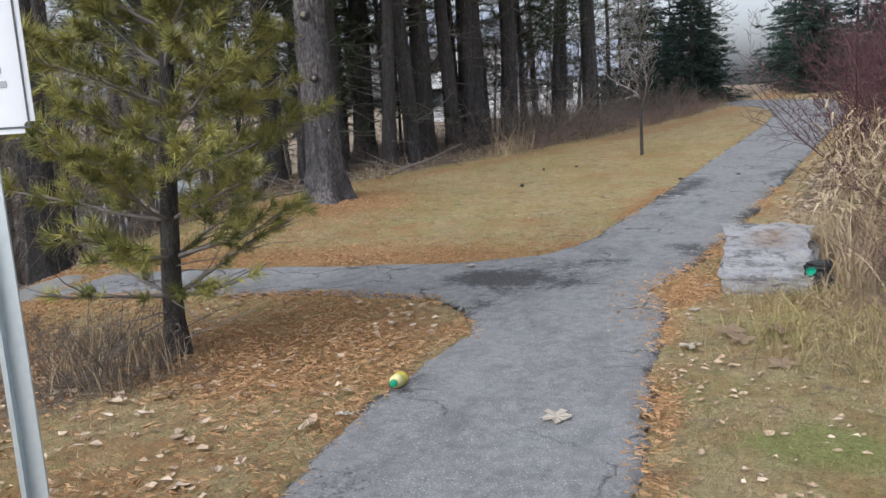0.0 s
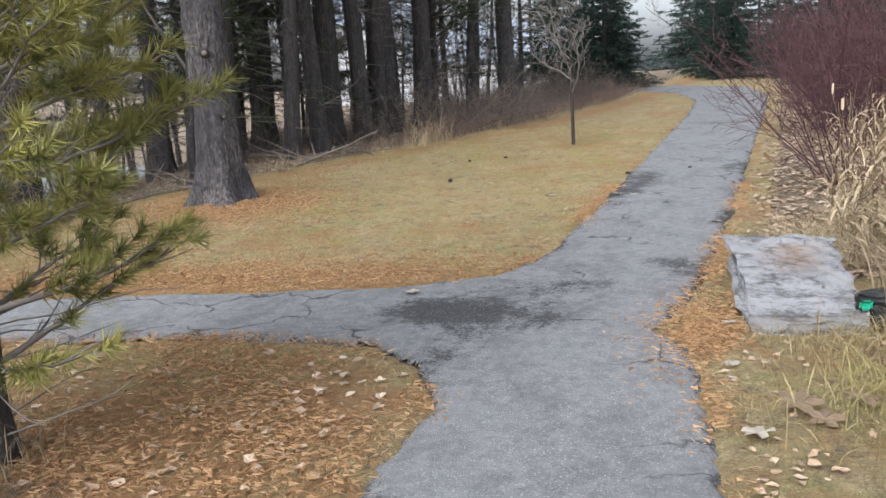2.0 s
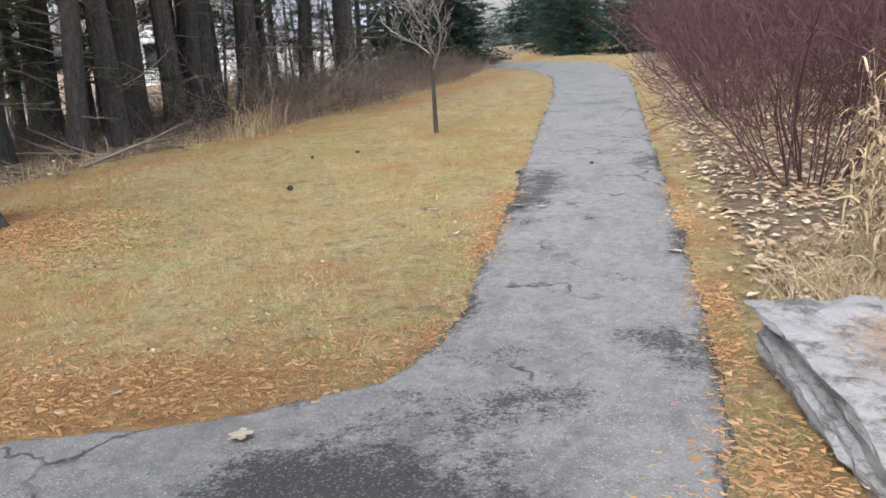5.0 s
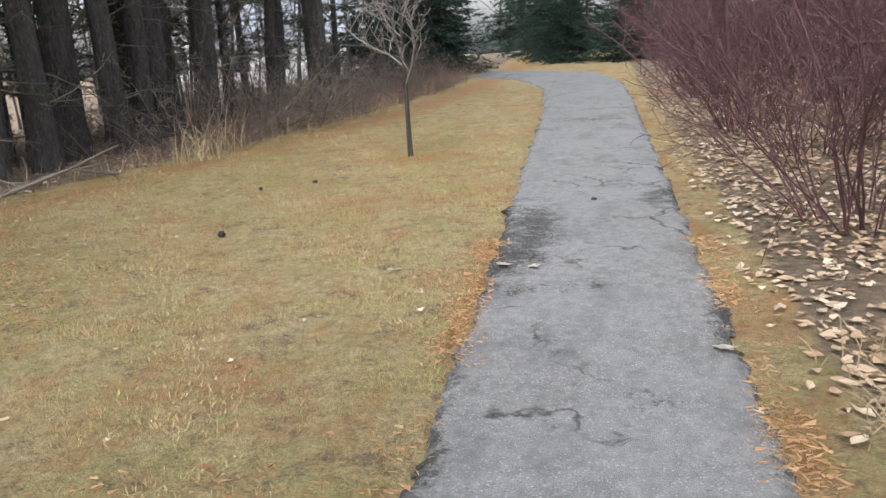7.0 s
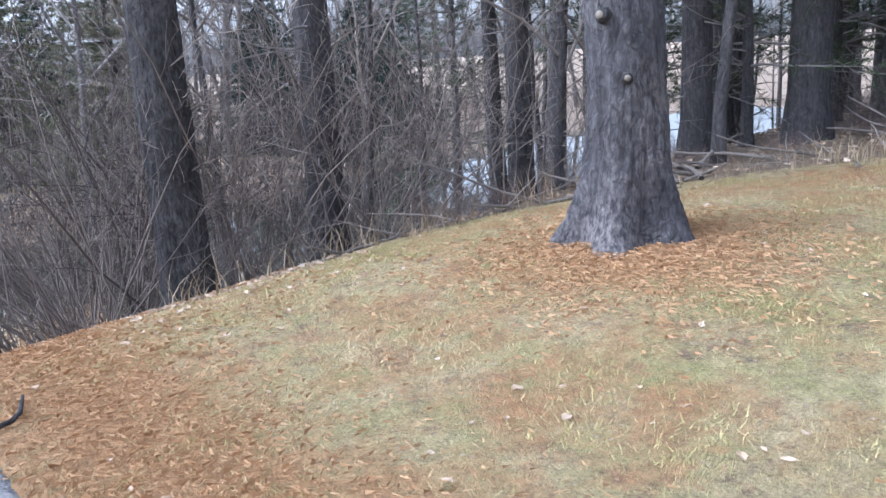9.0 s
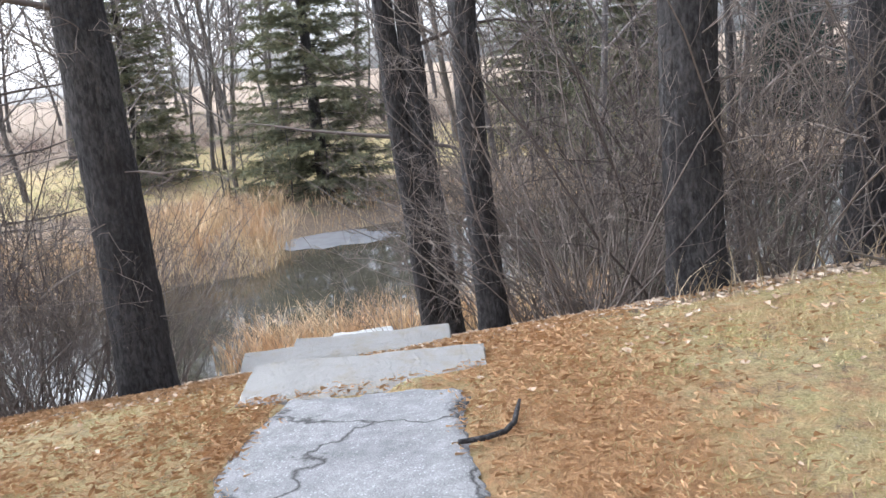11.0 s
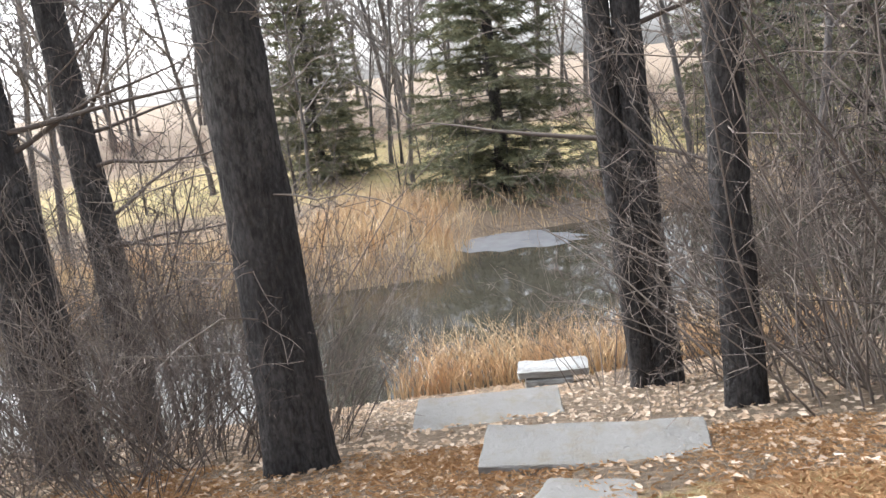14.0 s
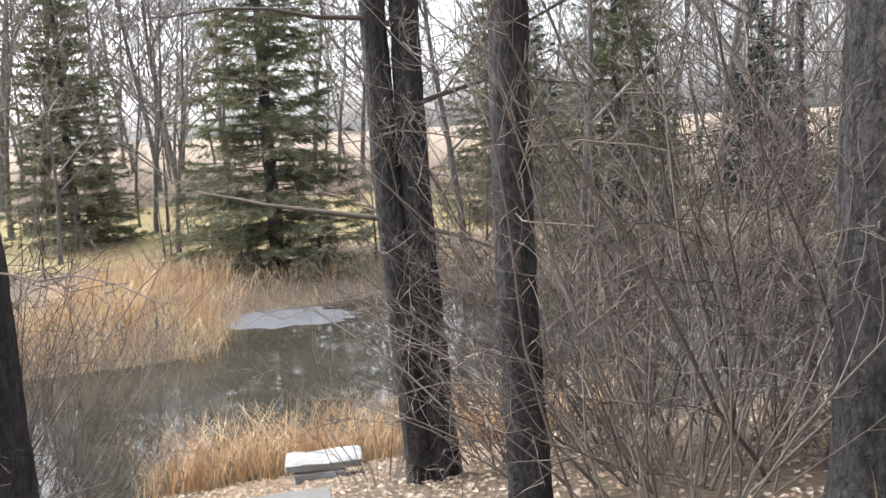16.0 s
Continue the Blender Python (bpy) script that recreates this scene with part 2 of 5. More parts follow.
def asphalt_material():
    n = Nodes("asphalt", 0.88)
    speck = n.add("ShaderNodeTexVoronoi", Vector=n.co, Scale=75.0)
    pebble = n.ramp(speck.outputs["Distance"], (0.15, 1.0), (0.45, 0.0))
    fine = n.ramp(n.noise(130, 5, 0.85), (0.32, 0.0), (0.68, 1.0))
    blotch = n.ramp(n.noise(14, 5, 0.7), (0.35, 0.0), (0.68, 1.0))
    mid = n.noise(6, 6, 0.7)
    broad = n.noise(1.1, 4, 0.6)
    col = n.mix(n.math("ADD", n.math("MULTIPLY", fine, 0.65), n.math("MULTIPLY", blotch, 0.35)), (0.08, 0.079, 0.079), (0.36, 0.356, 0.352))
    col = n.mix(n.math("MULTIPLY", pebble, n.ramp(speck.outputs["Color"], (0.45, 0.0), (0.9, 0.7))), col, (0.58, 0.58, 0.59))
    tone = n.noise(2.2, 6, 0.7, stretch=(1.5, 0.7, 1.0))
    col = n.mix(n.ramp(tone, (0.5, 0.0), (0.68, 0.5)), col, (0.085, 0.085, 0.088))
    col = n.mix(n.ramp(broad, (0.42, 0.0), (0.72, 0.35)), col, (0.30, 0.30, 0.315))
    grit = n.add("ShaderNodeTexVoronoi", Vector=n.co, Scale=60.0)
    ragged = n.noise(11, 6, 0.8)
    f = n.math("ADD", n.attribute("damp"), n.math("MULTIPLY", n.math("SUBTRACT", mid, 0.5), 1.5))
    f = n.math("ADD", f, n.math("MULTIPLY", n.math("SUBTRACT", ragged, 0.5), 1.6))
    f = n.math("ADD", f, n.math("MULTIPLY", n.math("SUBTRACT", n.noise(48, 4, 0.8), 0.5), 1.5))
    wet = n.math("MULTIPLY", n.ramp(f, (0.42, 0.0), (0.82, 1.0)), n.ramp(grit.outputs["Distance"], (0.10, 0.25), (0.40, 0.95)))
    col = n.mix(wet, col, n.mix(fine, (0.022, 0.022, 0.023), (0.085, 0.083, 0.08)))
    crack = n.add("ShaderNodeTexVoronoi", Scale=1.7)
    crack.feature = "DISTANCE_TO_EDGE"
    n.put(crack.inputs["Vector"], n.mix(0.3, n.co, n.add("ShaderNodeTexNoise", Vector=n.co, Scale=4.0, Detail=6.0).outputs["Color"]))
    line = n.ramp(crack.outputs["Distance"], (0.0, 1.0), (0.022, 0.0))
    line = n.math("MULTIPLY", line, n.ramp(n.math("ADD", n.noise(1.3, 4), n.math("MULTIPLY", n.attribute("worn"), 0.22)), (0.53, 0.0), (0.62, 0.9)))
    col = n.mix(line, col, (0.03, 0.028, 0.026))
    n.bump(n.math("SUBTRACT", n.math("ADD", n.math("MULTIPLY", pebble, 0.5), n.math("MULTIPLY", fine, 0.5)), line), 0.7, 0.008)
    return n.done(col)


def stone_material(name, dark, light, stain):
    n = Nodes(name, 0.9)
    grain = n.noise(70, 5, 0.75)
    mid = n.noise(7, 6, 0.7)
    layer = n.noise(7, 7, 0.75, stretch=(0.5, 0.5, 4.5))
    col = n.mix(n.math("ADD", n.math("MULTIPLY", grain, 0.5), n.math("MULTIPLY", mid, 0.5)), dark, light)
    col = n.mix(n.ramp(layer, (0.48, 0.0), (0.6, 0.8)), col, stain)
    n.bump(n.math("ADD", n.math("MULTIPLY", mid, 0.9), n.math("ADD", n.math("MULTIPLY", grain, 0.3), n.math("MULTIPLY", layer, 0.6))), 0.9, 0.04)
    return n.done(col)


def plain_material(name, a, b, rough=0.5, metal=0.0, scale=12):
    n = Nodes(name, rough)
    n.b.inputs["Metallic"].default_value = metal
    f = n.noise(scale, 5, 0.65)
    n.bump(f, 0.1, 0.004)
    return n.done(n.mix(f, a, b))


def water_material():
    n = Nodes("pond_water", 0.04)
    n.b.inputs["IOR"].default_value = 1.33
    n.b.inputs["Specular IOR Level"].default_value = 0.6
    film = n.noise(0.45, 4, 0.6)
    n.put(n.b.inputs["Roughness"], n.ramp(film, (0.5, 0.015), (0.66, 0.07)))
    n.bump(n.noise(1.6, 3, 0.5, stretch=(1, 2.5, 1)), 0.025, 0.05)
    return n.done(n.mix(film, (0.035, 0.032, 0.024), (0.06, 0.055, 0.042)))


ground_mat, asphalt_mat, water_mat = ground_material(), asphalt_material(), water_material()
rock_mat = stone_material("boulder_stone", (0.15, 0.148, 0.15), (0.52, 0.515, 0.53), (0.075, 0.07, 0.066))
slab_mat = stone_material("slab_stone", (0.19, 0.184, 0.174), (0.34, 0.328, 0.308), (0.24, 0.215, 0.175))
pale_stone = stone_material("pale_stone", (0.32, 0.32, 0.31), (0.50, 0.50, 0.48), (0.26, 0.255, 0.235))
ice_mat = plain_material("thin_ice", (0.10, 0.105, 0.11), (0.26, 0.265, 0.28), 0.22, 0, 2.5)
steel_mat = plain_material("galvanised_steel", (0.42, 0.47, 0.50), (0.60, 0.65, 0.68), 0.45, 0.6, 30)
white_sheet = plain_material("white_sign_sheet", (0.78, 0.79, 0.82), (0.83, 0.84, 0.87), 0.4)
red_sheet = plain_material("red_sign_print", (0.60, 0.03, 0.04), (0.68, 0.05, 0.05), 0.4)
ink_mat = plain_material("grey_sign_print", (0.10, 0.10, 0.11), (0.16, 0.16, 0.17), 0.5)
siding_mat = plain_material("white_siding", (0.50, 0.50, 0.50), (0.60, 0.60, 0.60), 0.6, 0, 4)
roof_mat = plain_material("grey_shingle", (0.20, 0.22, 0.26), (0.30, 0.33, 0.38), 0.85, 0, 6)
window_mat = plain_material("window_glass", (0.03, 0.035, 0.04), (0.06, 0.065, 0.07), 0.08)

# ---------- ground, path, pond ----------
LEFT_Y, LEFT_X = (-14, -4, -1.2, 0, 1.2, 2.07, 2.9, 3.55, 4.0, 4.4), (9.0, 3.0, 1.05, 0.55, 0.09, -0.11, -0.2, -0.25, -0.5, -1.2)
FAR_Y, FAR_X = (5.3, 5.55, 5.9, 6.4, 7, 9.3, 12, 19, 23, 26, 28, 29.5), (-1.9, -1.2, -0.7, -0.57, -0.53, -0.56, -0.62, -0.77, -1.0, -1.8, -3.2, -6.0)
RIGHT_Y, RIGHT_X = (-14, -4, -1.2, 0, 1.0, 1.7, 2.3, 3.3, 4.2, 4.6, 4.85, 5.3, 6.2, 8, 20, 24, 28, 30, 31.5), (10.6, 4.5, 2.6, 2.05, 1.66, 1.46, 1.33, 1.07, 0.93, 0.85, 0.64, 0.72, 0.78, 0.81, 0.82, 0.75, 0.1, -2.2, -6.0)
NEAR_X, NEAR_Y = (-4.8, -4.2, -3.0, -2.3, -1.8, -0.9, -0.55, -0.2), (3.58, 3.6, 3.82, 4.02, 4.15, 4.27, 4.0, 3.5)
FARSIDE_X, FARSIDE_Y = (-4.8, -4.4, -3.8, -3.1, -2.2, -1.2, -0.7, -0.4), (4.5, 4.55, 4.74, 4.93, 5.17, 5.54, 5.9, 6.6)


def path_depth(x, y):
    """How far a place lies inside the asphalt, negative outside."""
    right = np.interp(y, RIGHT_Y, RIGHT_X) - x
    left = x - np.where(y < 4.1, np.interp(y, LEFT_Y, LEFT_X), np.where(y > 5.7, np.interp(y, FAR_Y, FAR_X), -0.45))
    main = np.minimum(right, left)
    main = np.where((y < -14) | (y > 31), -1.0, main)
    side = np.minimum(np.minimum(y - np.interp(x, NEAR_X, NEAR_Y), np.interp(x, FARSIDE_X, FARSIDE_Y) - y), np.minimum(x + 4.76, 0.3 - x))
    return np.maximum(main, side)


def wave(x, y, scale, seed=0.0):
    """Cheap smooth noise from sines, -1..1."""
    a = np.sin(x * scale * 1.31 + y * scale * 0.77 + seed) + np.sin(x * scale * -0.63 + y * scale * 1.71 + seed * 2.1)
    b = np.sin(x * scale * 2.63 - y * scale * 1.97 + seed * 0.7) + np.sin(x * scale * 2.1 + y * scale * 3.3 + seed * 1.3)
    return a / 3 + b / 6


def axis_lines(lo, a, b, hi, step):
    outer = np.concatenate([[0], np.cumsum(0.3 * 1.16 ** np.arange(60))])
    left, right = a - outer[1:], b + outer[1:]
    left, right = left[left > lo][::-1], right[right < hi]
    return np.concatenate([[lo], left, np.arange(a, b, step), [b], right, [hi]])


LAWN_Y, LAWN_X = (-3, 2.0, 4.6, 6.0, 7.2, 9.0, 10.9, 12.4, 13.5, 15, 16.5, 18.6, 23.4, 30), (-4.0, -5.0, -6.2, -6.6, -7.0, -6.8, -6.4, -6.0, -5.6, -5.1, -4.6, -4.1, -3.4, -3.0)


def lawn_depth(x, y):
    """How far a place lies on the lawn side of the woods' edge."""
    return x - np.interp(y, LAWN_Y, LAWN_X)


def build_ground():
    xs, ys = axis_lines(-420, -14.5, 5.0, 420, 0.13), axis_lines(-420, -5.0, 21.0, 420, 0.13)
    X, Y = np.meshgrid(xs, ys)
    x, y = X.ravel(), Y.ravel()
    d = path_depth(x, y)
    near = (np.abs(x + 4) < 14) & (np.abs(y - 8) < 16)
    z = height(x, y) + near * (0.018 * wave(x, y, 3.1) + 0.012 * wave(x, y, 7.7, 2.0)) - 0.05 * sigmoid((d - 0.06) / 0.03) * near
    far = np.hypot(x, y)
    z = np.where(far > 90, np.minimum(z, -1.0), z)
    nx, ny = len(xs), len(ys)
    i = np.arange(nx * ny).reshape(ny, nx)
    faces = np.stack([i[:-1, :-1], i[:-1, 1:], i[1:, 1:], i[1:, :-1]], -1).reshape(-1, 4)
    me = array_mesh("ground", np.stack([x, y, z], 1), faces, True)
    lawn = lawn_depth(x, y)
    needles = np.exp(-((d + 0.03) / 0.09) ** 2) * np.clip(0.55 + 0.5 * wave(x, y, 2.3), 0, 1)
    needles = np.maximum(needles, 0.9 * sigmoid((4.4 - y) / 0.3) * sigmoid((y + 1.5) / 0.5) * sigmoid((-0.1 - x) / 0.2) * sigmoid((x + 4.4) / 0.5) * (0.70 + 0.36 * wave(x, y, 1.3) + 0.2 * wave(x, y, 4.1, 1.0)))
    needles = np.maximum(needles, 0.9 * np.exp(-((y - 5.6 - 0.25 * (x + 2)) / 0.75) ** 2) * sigmoid((-0.7 - x) / 0.3))
    needles = np.maximum(needles, 0.95 * np.exp(-((x + 4.5) ** 2 + (y - 8.0) ** 2) / 0.9))
    needles = np.maximum(needles, 0.8 * np.exp(-((x + 1.9) ** 2 / 1.6 + (y - 14.0) ** 2 / 0.5)))
    needles = np.maximum(needles, 0.75 * np.exp(-(lawn - 0.7) ** 2 / 0.6) * sigmoid((y - 6) / 1.0))
    needles = np.maximum(needles, 0.66 * np.exp(-((x - 0.95) ** 2 / 0.06 + (y - 4.9) ** 2 / 0.5)) * 1.4)
    needles = np.maximum(needles, 0.44 * sigmoid((-3.4 - x) / 0.5) * sigmoid((x + 7.2) / 0.6) * sigmoid((6.2 - y) / 0.4) * (0.7 + 0.55 * wave(x, y, 1.7, 3.0)))
    needles = np.maximum(needles, 0.36 + 0.26 * wave(x, y, 0.9, 1.0) + 0.26 * wave(x, y, 2.7, 4.0) + 0.12 * wave(x, y, 6.1, 2.0))
    litter = np.maximum(sigmoid((-lawn - 0.1) / 0.2), 0.9 * sigmoid((-6.0 - x) / 0.35) * sigmoid((4.6 - y) / 0.4))
    litter = np.maximum(litter, 0.95 * sigmoid((x - 1.14) / 0.1) * sigmoid((y - 6.2) / 0.3))
    litter = np.maximum(litter, 0.5 * sigmoid((x - 1.5) / 0.2) * sigmoid((y - 2.5) / 0.4))
    litter = np.maximum(litter, 0.85 * np.exp(-((x + 2.3) ** 2 / 0.9 + (y - 1.7) ** 2 / 0.7)))
    field = sigmoid((-(x + 31) * 0.888 - (y + 6) * 0.458) / 0.8)
    beyond = sigmoid((np.hypot(x + 4, y - 4) - 47) / 3.0)
    litter = np.maximum(litter * (1 - field), beyond)
    needles = needles * (1 - field)
    moss = np.maximum(0.8 * np.exp(-((x - 2.0) ** 2 / 0.35 + (y - 2.35) ** 2 / 0.12)), field * (1 - beyond) * 0.5)
    moss = np.maximum(moss, 0.36 * sigmoid((x - 1.1) / 0.1) * sigmoid((5.0 - y) / 0.3) * sigmoid((y + 1) / 0.5) * (0.5 + 0.6 * wave(x, y, 2.9, 2.0)))
    moss = np.maximum(moss, 0.6 * np.exp(-((x + 4.7) ** 2 / 0.5 + (y - 11.0) ** 2 / 0.06)))
    for name, values in (("needles", needles), ("litter", litter), ("moss", moss)):
        me.attributes.new(name, "FLOAT", "POINT").data.foreach_set("value", np.ascontiguousarray(values, np.float32))
    return tagged(part("ground", me, ground_mat), "winter lawn of tan grass with orange pine needles and leaf litter", "ground", kind="structure")


def build_path():
    step = 0.032
    xs, ys = np.arange(-5.0, 11.0, step), np.arange(-14, 31, step)
    X, Y = np.meshgrid(xs, ys)
    edge = path_depth(X, Y) + 0.035 * wave(X, Y, 5.0, 0.4) + 0.022 * wave(X, Y, 17.0, 1.4) + 0.016 * wave(X, Y, 41.0, 0.9)
    keep = edge > 0
    rise = np.clip(edge / 0.07, 0, 1)
    Z = height(X, Y) - 0.028 + 0.045 * rise + 0.006 * wave(X, Y, 2.0)
    ok = keep[:-1, :-1] & keep[1:, :-1] & keep[:-1, 1:] & keep[1:, 1:]
    ids = -np.ones(X.shape, int)
    used = np.zeros(X.shape, bool)
    used[:-1, :-1] |= ok
    used[1:, :-1] |= ok
    used[:-1, 1:] |= ok
    used[1:, 1:] |= ok
    ids[used] = np.arange(used.sum())
    v = np.stack([X[used], Y[used], Z[used]], 1)
    f = np.stack([ids[:-1, :-1], ids[:-1, 1:], ids[1:, 1:], ids[1:, :-1]], -1)[ok]
    me = array_mesh("path", v, f, True)
    x, y = v[:, 0], v[:, 1]

    def blot(cx, cy, rx, ry, a):
        return a * np.exp(-(((x - cx) / rx) ** 2 + ((y - cy) / ry) ** 2))

    damp = blot(-0.85, 4.95, 0.34, 0.34, 1.0) + blot(-0.42, 4.95, 0.34, 0.42, 0.85) + blot(0.0, 4.95, 0.16, 0.26, 0.55) + blot(-0.3, 5.6, 0.45, 0.22, 0.5) + blot(0.1, 5.75, 0.3, 0.2, 0.45)
    damp += blot(-0.32, 10.4, 0.26, 1.0, 0.9) + blot(-0.42, 9.5, 0.18, 0.4, 0.55) + blot(0.62, 11.35, 0.16, 0.5, 0.75) + blot(0.13, 9.0, 0.16, 0.18, 0.6) + blot(-0.3, 8.85, 0.2, 0.12, 0.6) + blot(0.05, 12.2, 0.5, 0.2, 0.4)
    damp += blot(0.6, 6.4, 0.18, 0.26, 0.75) + blot(0.38, 6.5, 0.13, 0.1, 0.55) + blot(0.3, 7.4, 0.16, 0.16, 0.45) + blot(0.05, 17, 0.7, 0.5, 0.55) + blot(0.05, 14.2, 0.7, 0.25, 0.4) + blot(-0.4, 4.1, 0.2, 0.4, 0.6)
    damp += blot(0.7, 6.05, 0.2, 0.2, 0.4) + blot(-0.2, 6.2, 0.5, 0.3, 0.42) + blot(0.72, 8.3, 0.08, 0.5, 0.5) + blot(-0.5, 6.9, 0.14, 0.5, 0.5) + blot(0.0, 2.4, 0.12, 0.3, 0.5) + blot(0.3, 1.3, 0.14, 0.2, 0.65)
    damp += 0.66 * np.exp(-(path_depth(x, y) / 0.075) ** 2)
    worn = sigmoid((-2.2 - x) / 0.5) + 0.5 * np.exp(-(path_depth(x, y) / 0.2) ** 2)
    for name, values in (("damp", damp), ("worn", worn)):
        me.attributes.new(name, "FLOAT", "POINT").data.foreach_set("value", np.ascontiguousarray(values, np.float32))
    return tagged(part("path", me, asphalt_mat), "cracked grey asphalt footpath with damp patches and crumbling edges", "path", kind="structure")


build_ground()
build_path()
water = Shape().poly((-70, -60, WATER), (-8, -60, WATER), (-8, 45, WATER), (-70, 45, WATER))
tagged(part("water", water.mesh("water", False), water_mat), "still dark pond water reflecting bare trees", "pond", kind="structure")


# ---------- growing things ----------
def bend(p, d, length, steps, wander, droop, r):
    """A wandering line of points from p along d."""
    pts, d = [Vector(p)], Vector(d).normalized()
    for _ in range(steps):
        d = (d + Vector((r.gauss(0, wander), r.gauss(0, wander), r.gauss(0, wander) + droop))).normalized()
        pts.append(pts[-1] + d * (length / steps))
    return pts


def taper(r0, r1, n):
    return [r0 + (r1 - r0) * i / (n - 1) for i in range(n)]


def point_on(pts, f):
    f = min(max(f, 0), 0.999) * (len(pts) - 1)
    i = int(f)
    return pts[i].lerp(pts[i + 1], f - i), (pts[i + 1] - pts[i]).normalized()


def branch_out(shape, pts, r0, r, count, length, depth, sides=3, lift=0.2, spread=1.0, lo=0.15, ends=None):
    """Side twigs along a line, twigs on those twigs, and so on."""
    for k in range(count):
        f = lo + (1 - lo) * (k + r.random()) / count
        p, d = point_on(pts, f)
        a = r.uniform(0, 2 * math.pi)
        out = (d.orthogonal().normalized() * math.cos(a) + d.cross(d.orthogonal().normalized()) * math.sin(a)) * spread + d * 0.7 + Vector((0, 0, lift))
        ln = length * (1.15 - 0.75 * f) * r.uniform(0.6, 1.25)
        rad = max(0.0032, r0 * (1 - 0.75 * f) * 0.5)
        q = bend(p, out, ln, 4 if depth else 3, 0.16, lift * 0.12, r)
        shape.tube(q, taper(rad, 0.0022 if depth == 0 else rad * 0.5, len(q)), sides, False)
        if ends is not None and depth == 0:
            ends.append((q[-1], (q[-1] - q[-2]).normalized()))
        if depth:
            branch_out(shape, q, rad, r, max(3, count // 2), ln * 0.55, depth - 1, 3, lift, spread, 0.2, ends)


def tuft(verts, faces, p, d, r, count, size, width=0.004, fan=0.9):
    """A brush of needles round the end of a twig."""
    d = d.normalized()
    a, b = d.orthogonal().normalized(), d.cross(d.orthogonal().normalized())
    for _ in range(count):
        t = r.uniform(0, 2 * math.pi)
        way = (d * r.uniform(0.25, 1.0) + (a * math.cos(t) + b * math.sin(t)) * fan * r.uniform(0.3, 1.0)).normalized()
        base = p - d * r.uniform(0, size * 0.8)
        tip = base + way * size * r.uniform(0.75, 1.15)
        w = way.cross(Vector((r.gauss(0, 1), r.gauss(0, 1), r.gauss(0, 1)))).normalized() * width
        n = len(verts)
        verts += [base - w, base + w, tip]
        faces.append((n, n + 1, n + 2))


def young_pine():
    """A knee-to-overhead young pine with open whorls of long needle brushes."""
    r = random.Random(3)
    tree = thing("young_pine", "young green pine with open whorls of long needles", "tree")
    stem = bend((0, 0, 0), (0.02, 0.0, 1), 4.2, 16, 0.022, 0.0, r)
    trunk = Shape().tube(stem, [0.07 * (1 - i / 18) + (0.035 if i == 0 else 0) for i in range(17)], 12)
    part("trunk", trunk.mesh("pine_trunk"), bark_young, tree)
    for whorl in range(15):
        z = 0.42 + whorl * 0.235
        n = 6 if whorl > 1 else 4
        for k in range(n):
            limb, v, f = Shape(), [], []
            a = k * 2 * math.pi / n + whorl * 0.9 + r.uniform(-0.35, 0.35)
            reach = (1.04 - 0.03 * whorl) * r.uniform(0.6, 1.12) * (0.75 if whorl < 2 else 1.0)
            p, _ = point_on(stem, z / 4.2)
            d = Vector((math.cos(a), math.sin(a), 0.2 + 0.03 * whorl))
            q = bend(p, d, reach, 6, 0.09, 0.035, r)
            limb.tube(q, taper(0.017 - 0.0006 * whorl, 0.004, 7), 5, False)
            for m in range(15):
                pp, dd = point_on(q, 0.15 + 0.85 * (m + r.random()) / 13)
                side = dd.cross(Vector((0, 0, 1))).normalized() * r.choice((-1, 1))
                tw = bend(pp, dd + side * r.uniform(0.4, 0.9) + Vector((0, 0, r.uniform(-0.1, 0.35))), r.uniform(0.12, 0.34), 3, 0.12, 0.05, r)
                limb.tube(tw, taper(0.005, 0.003, 4), 3, False)
                if whorl > 0 and (m > 1 or r.random() < 0.4) or r.random() < 0.4:
                    for s, many in ((0.6, 12), (1.0, 64)):
                        pe, de = point_on(tw, s)
                        tuft(v, f, pe, de, r, many, 0.105, 0.0034, 1.0)
            if whorl > 1:
                tuft(v, f, q[-1], q[-1] - q[-2], r, 50, 0.095, 0.003, 1.15)
            branch = part("limb", limb.mesh("pine_limb"), twig_grey, tree)
            if f:
                me = bpy.data.meshes.new("pine_needles")
                me.from_pydata([tuple(p) for p in v], [], f)
                part("needle_brush", me, needles_young, branch, "yellow-green needle brushes")
    for k in range(14):
        a = r.uniform(0, 6.28)
        dead = Shape().tube(bend((0, 0, 0.12 + 0.04 * k), (math.cos(a), math.sin(a), 0.15), r.uniform(0.3, 0.9), 5, 0.15, 0.0, r), taper(0.006, 0.002, 6), 3, False)
        part("dead_twig", dead.mesh("dead_twig"), twig_grey, tree, "thin dead lower twig")
    return tree


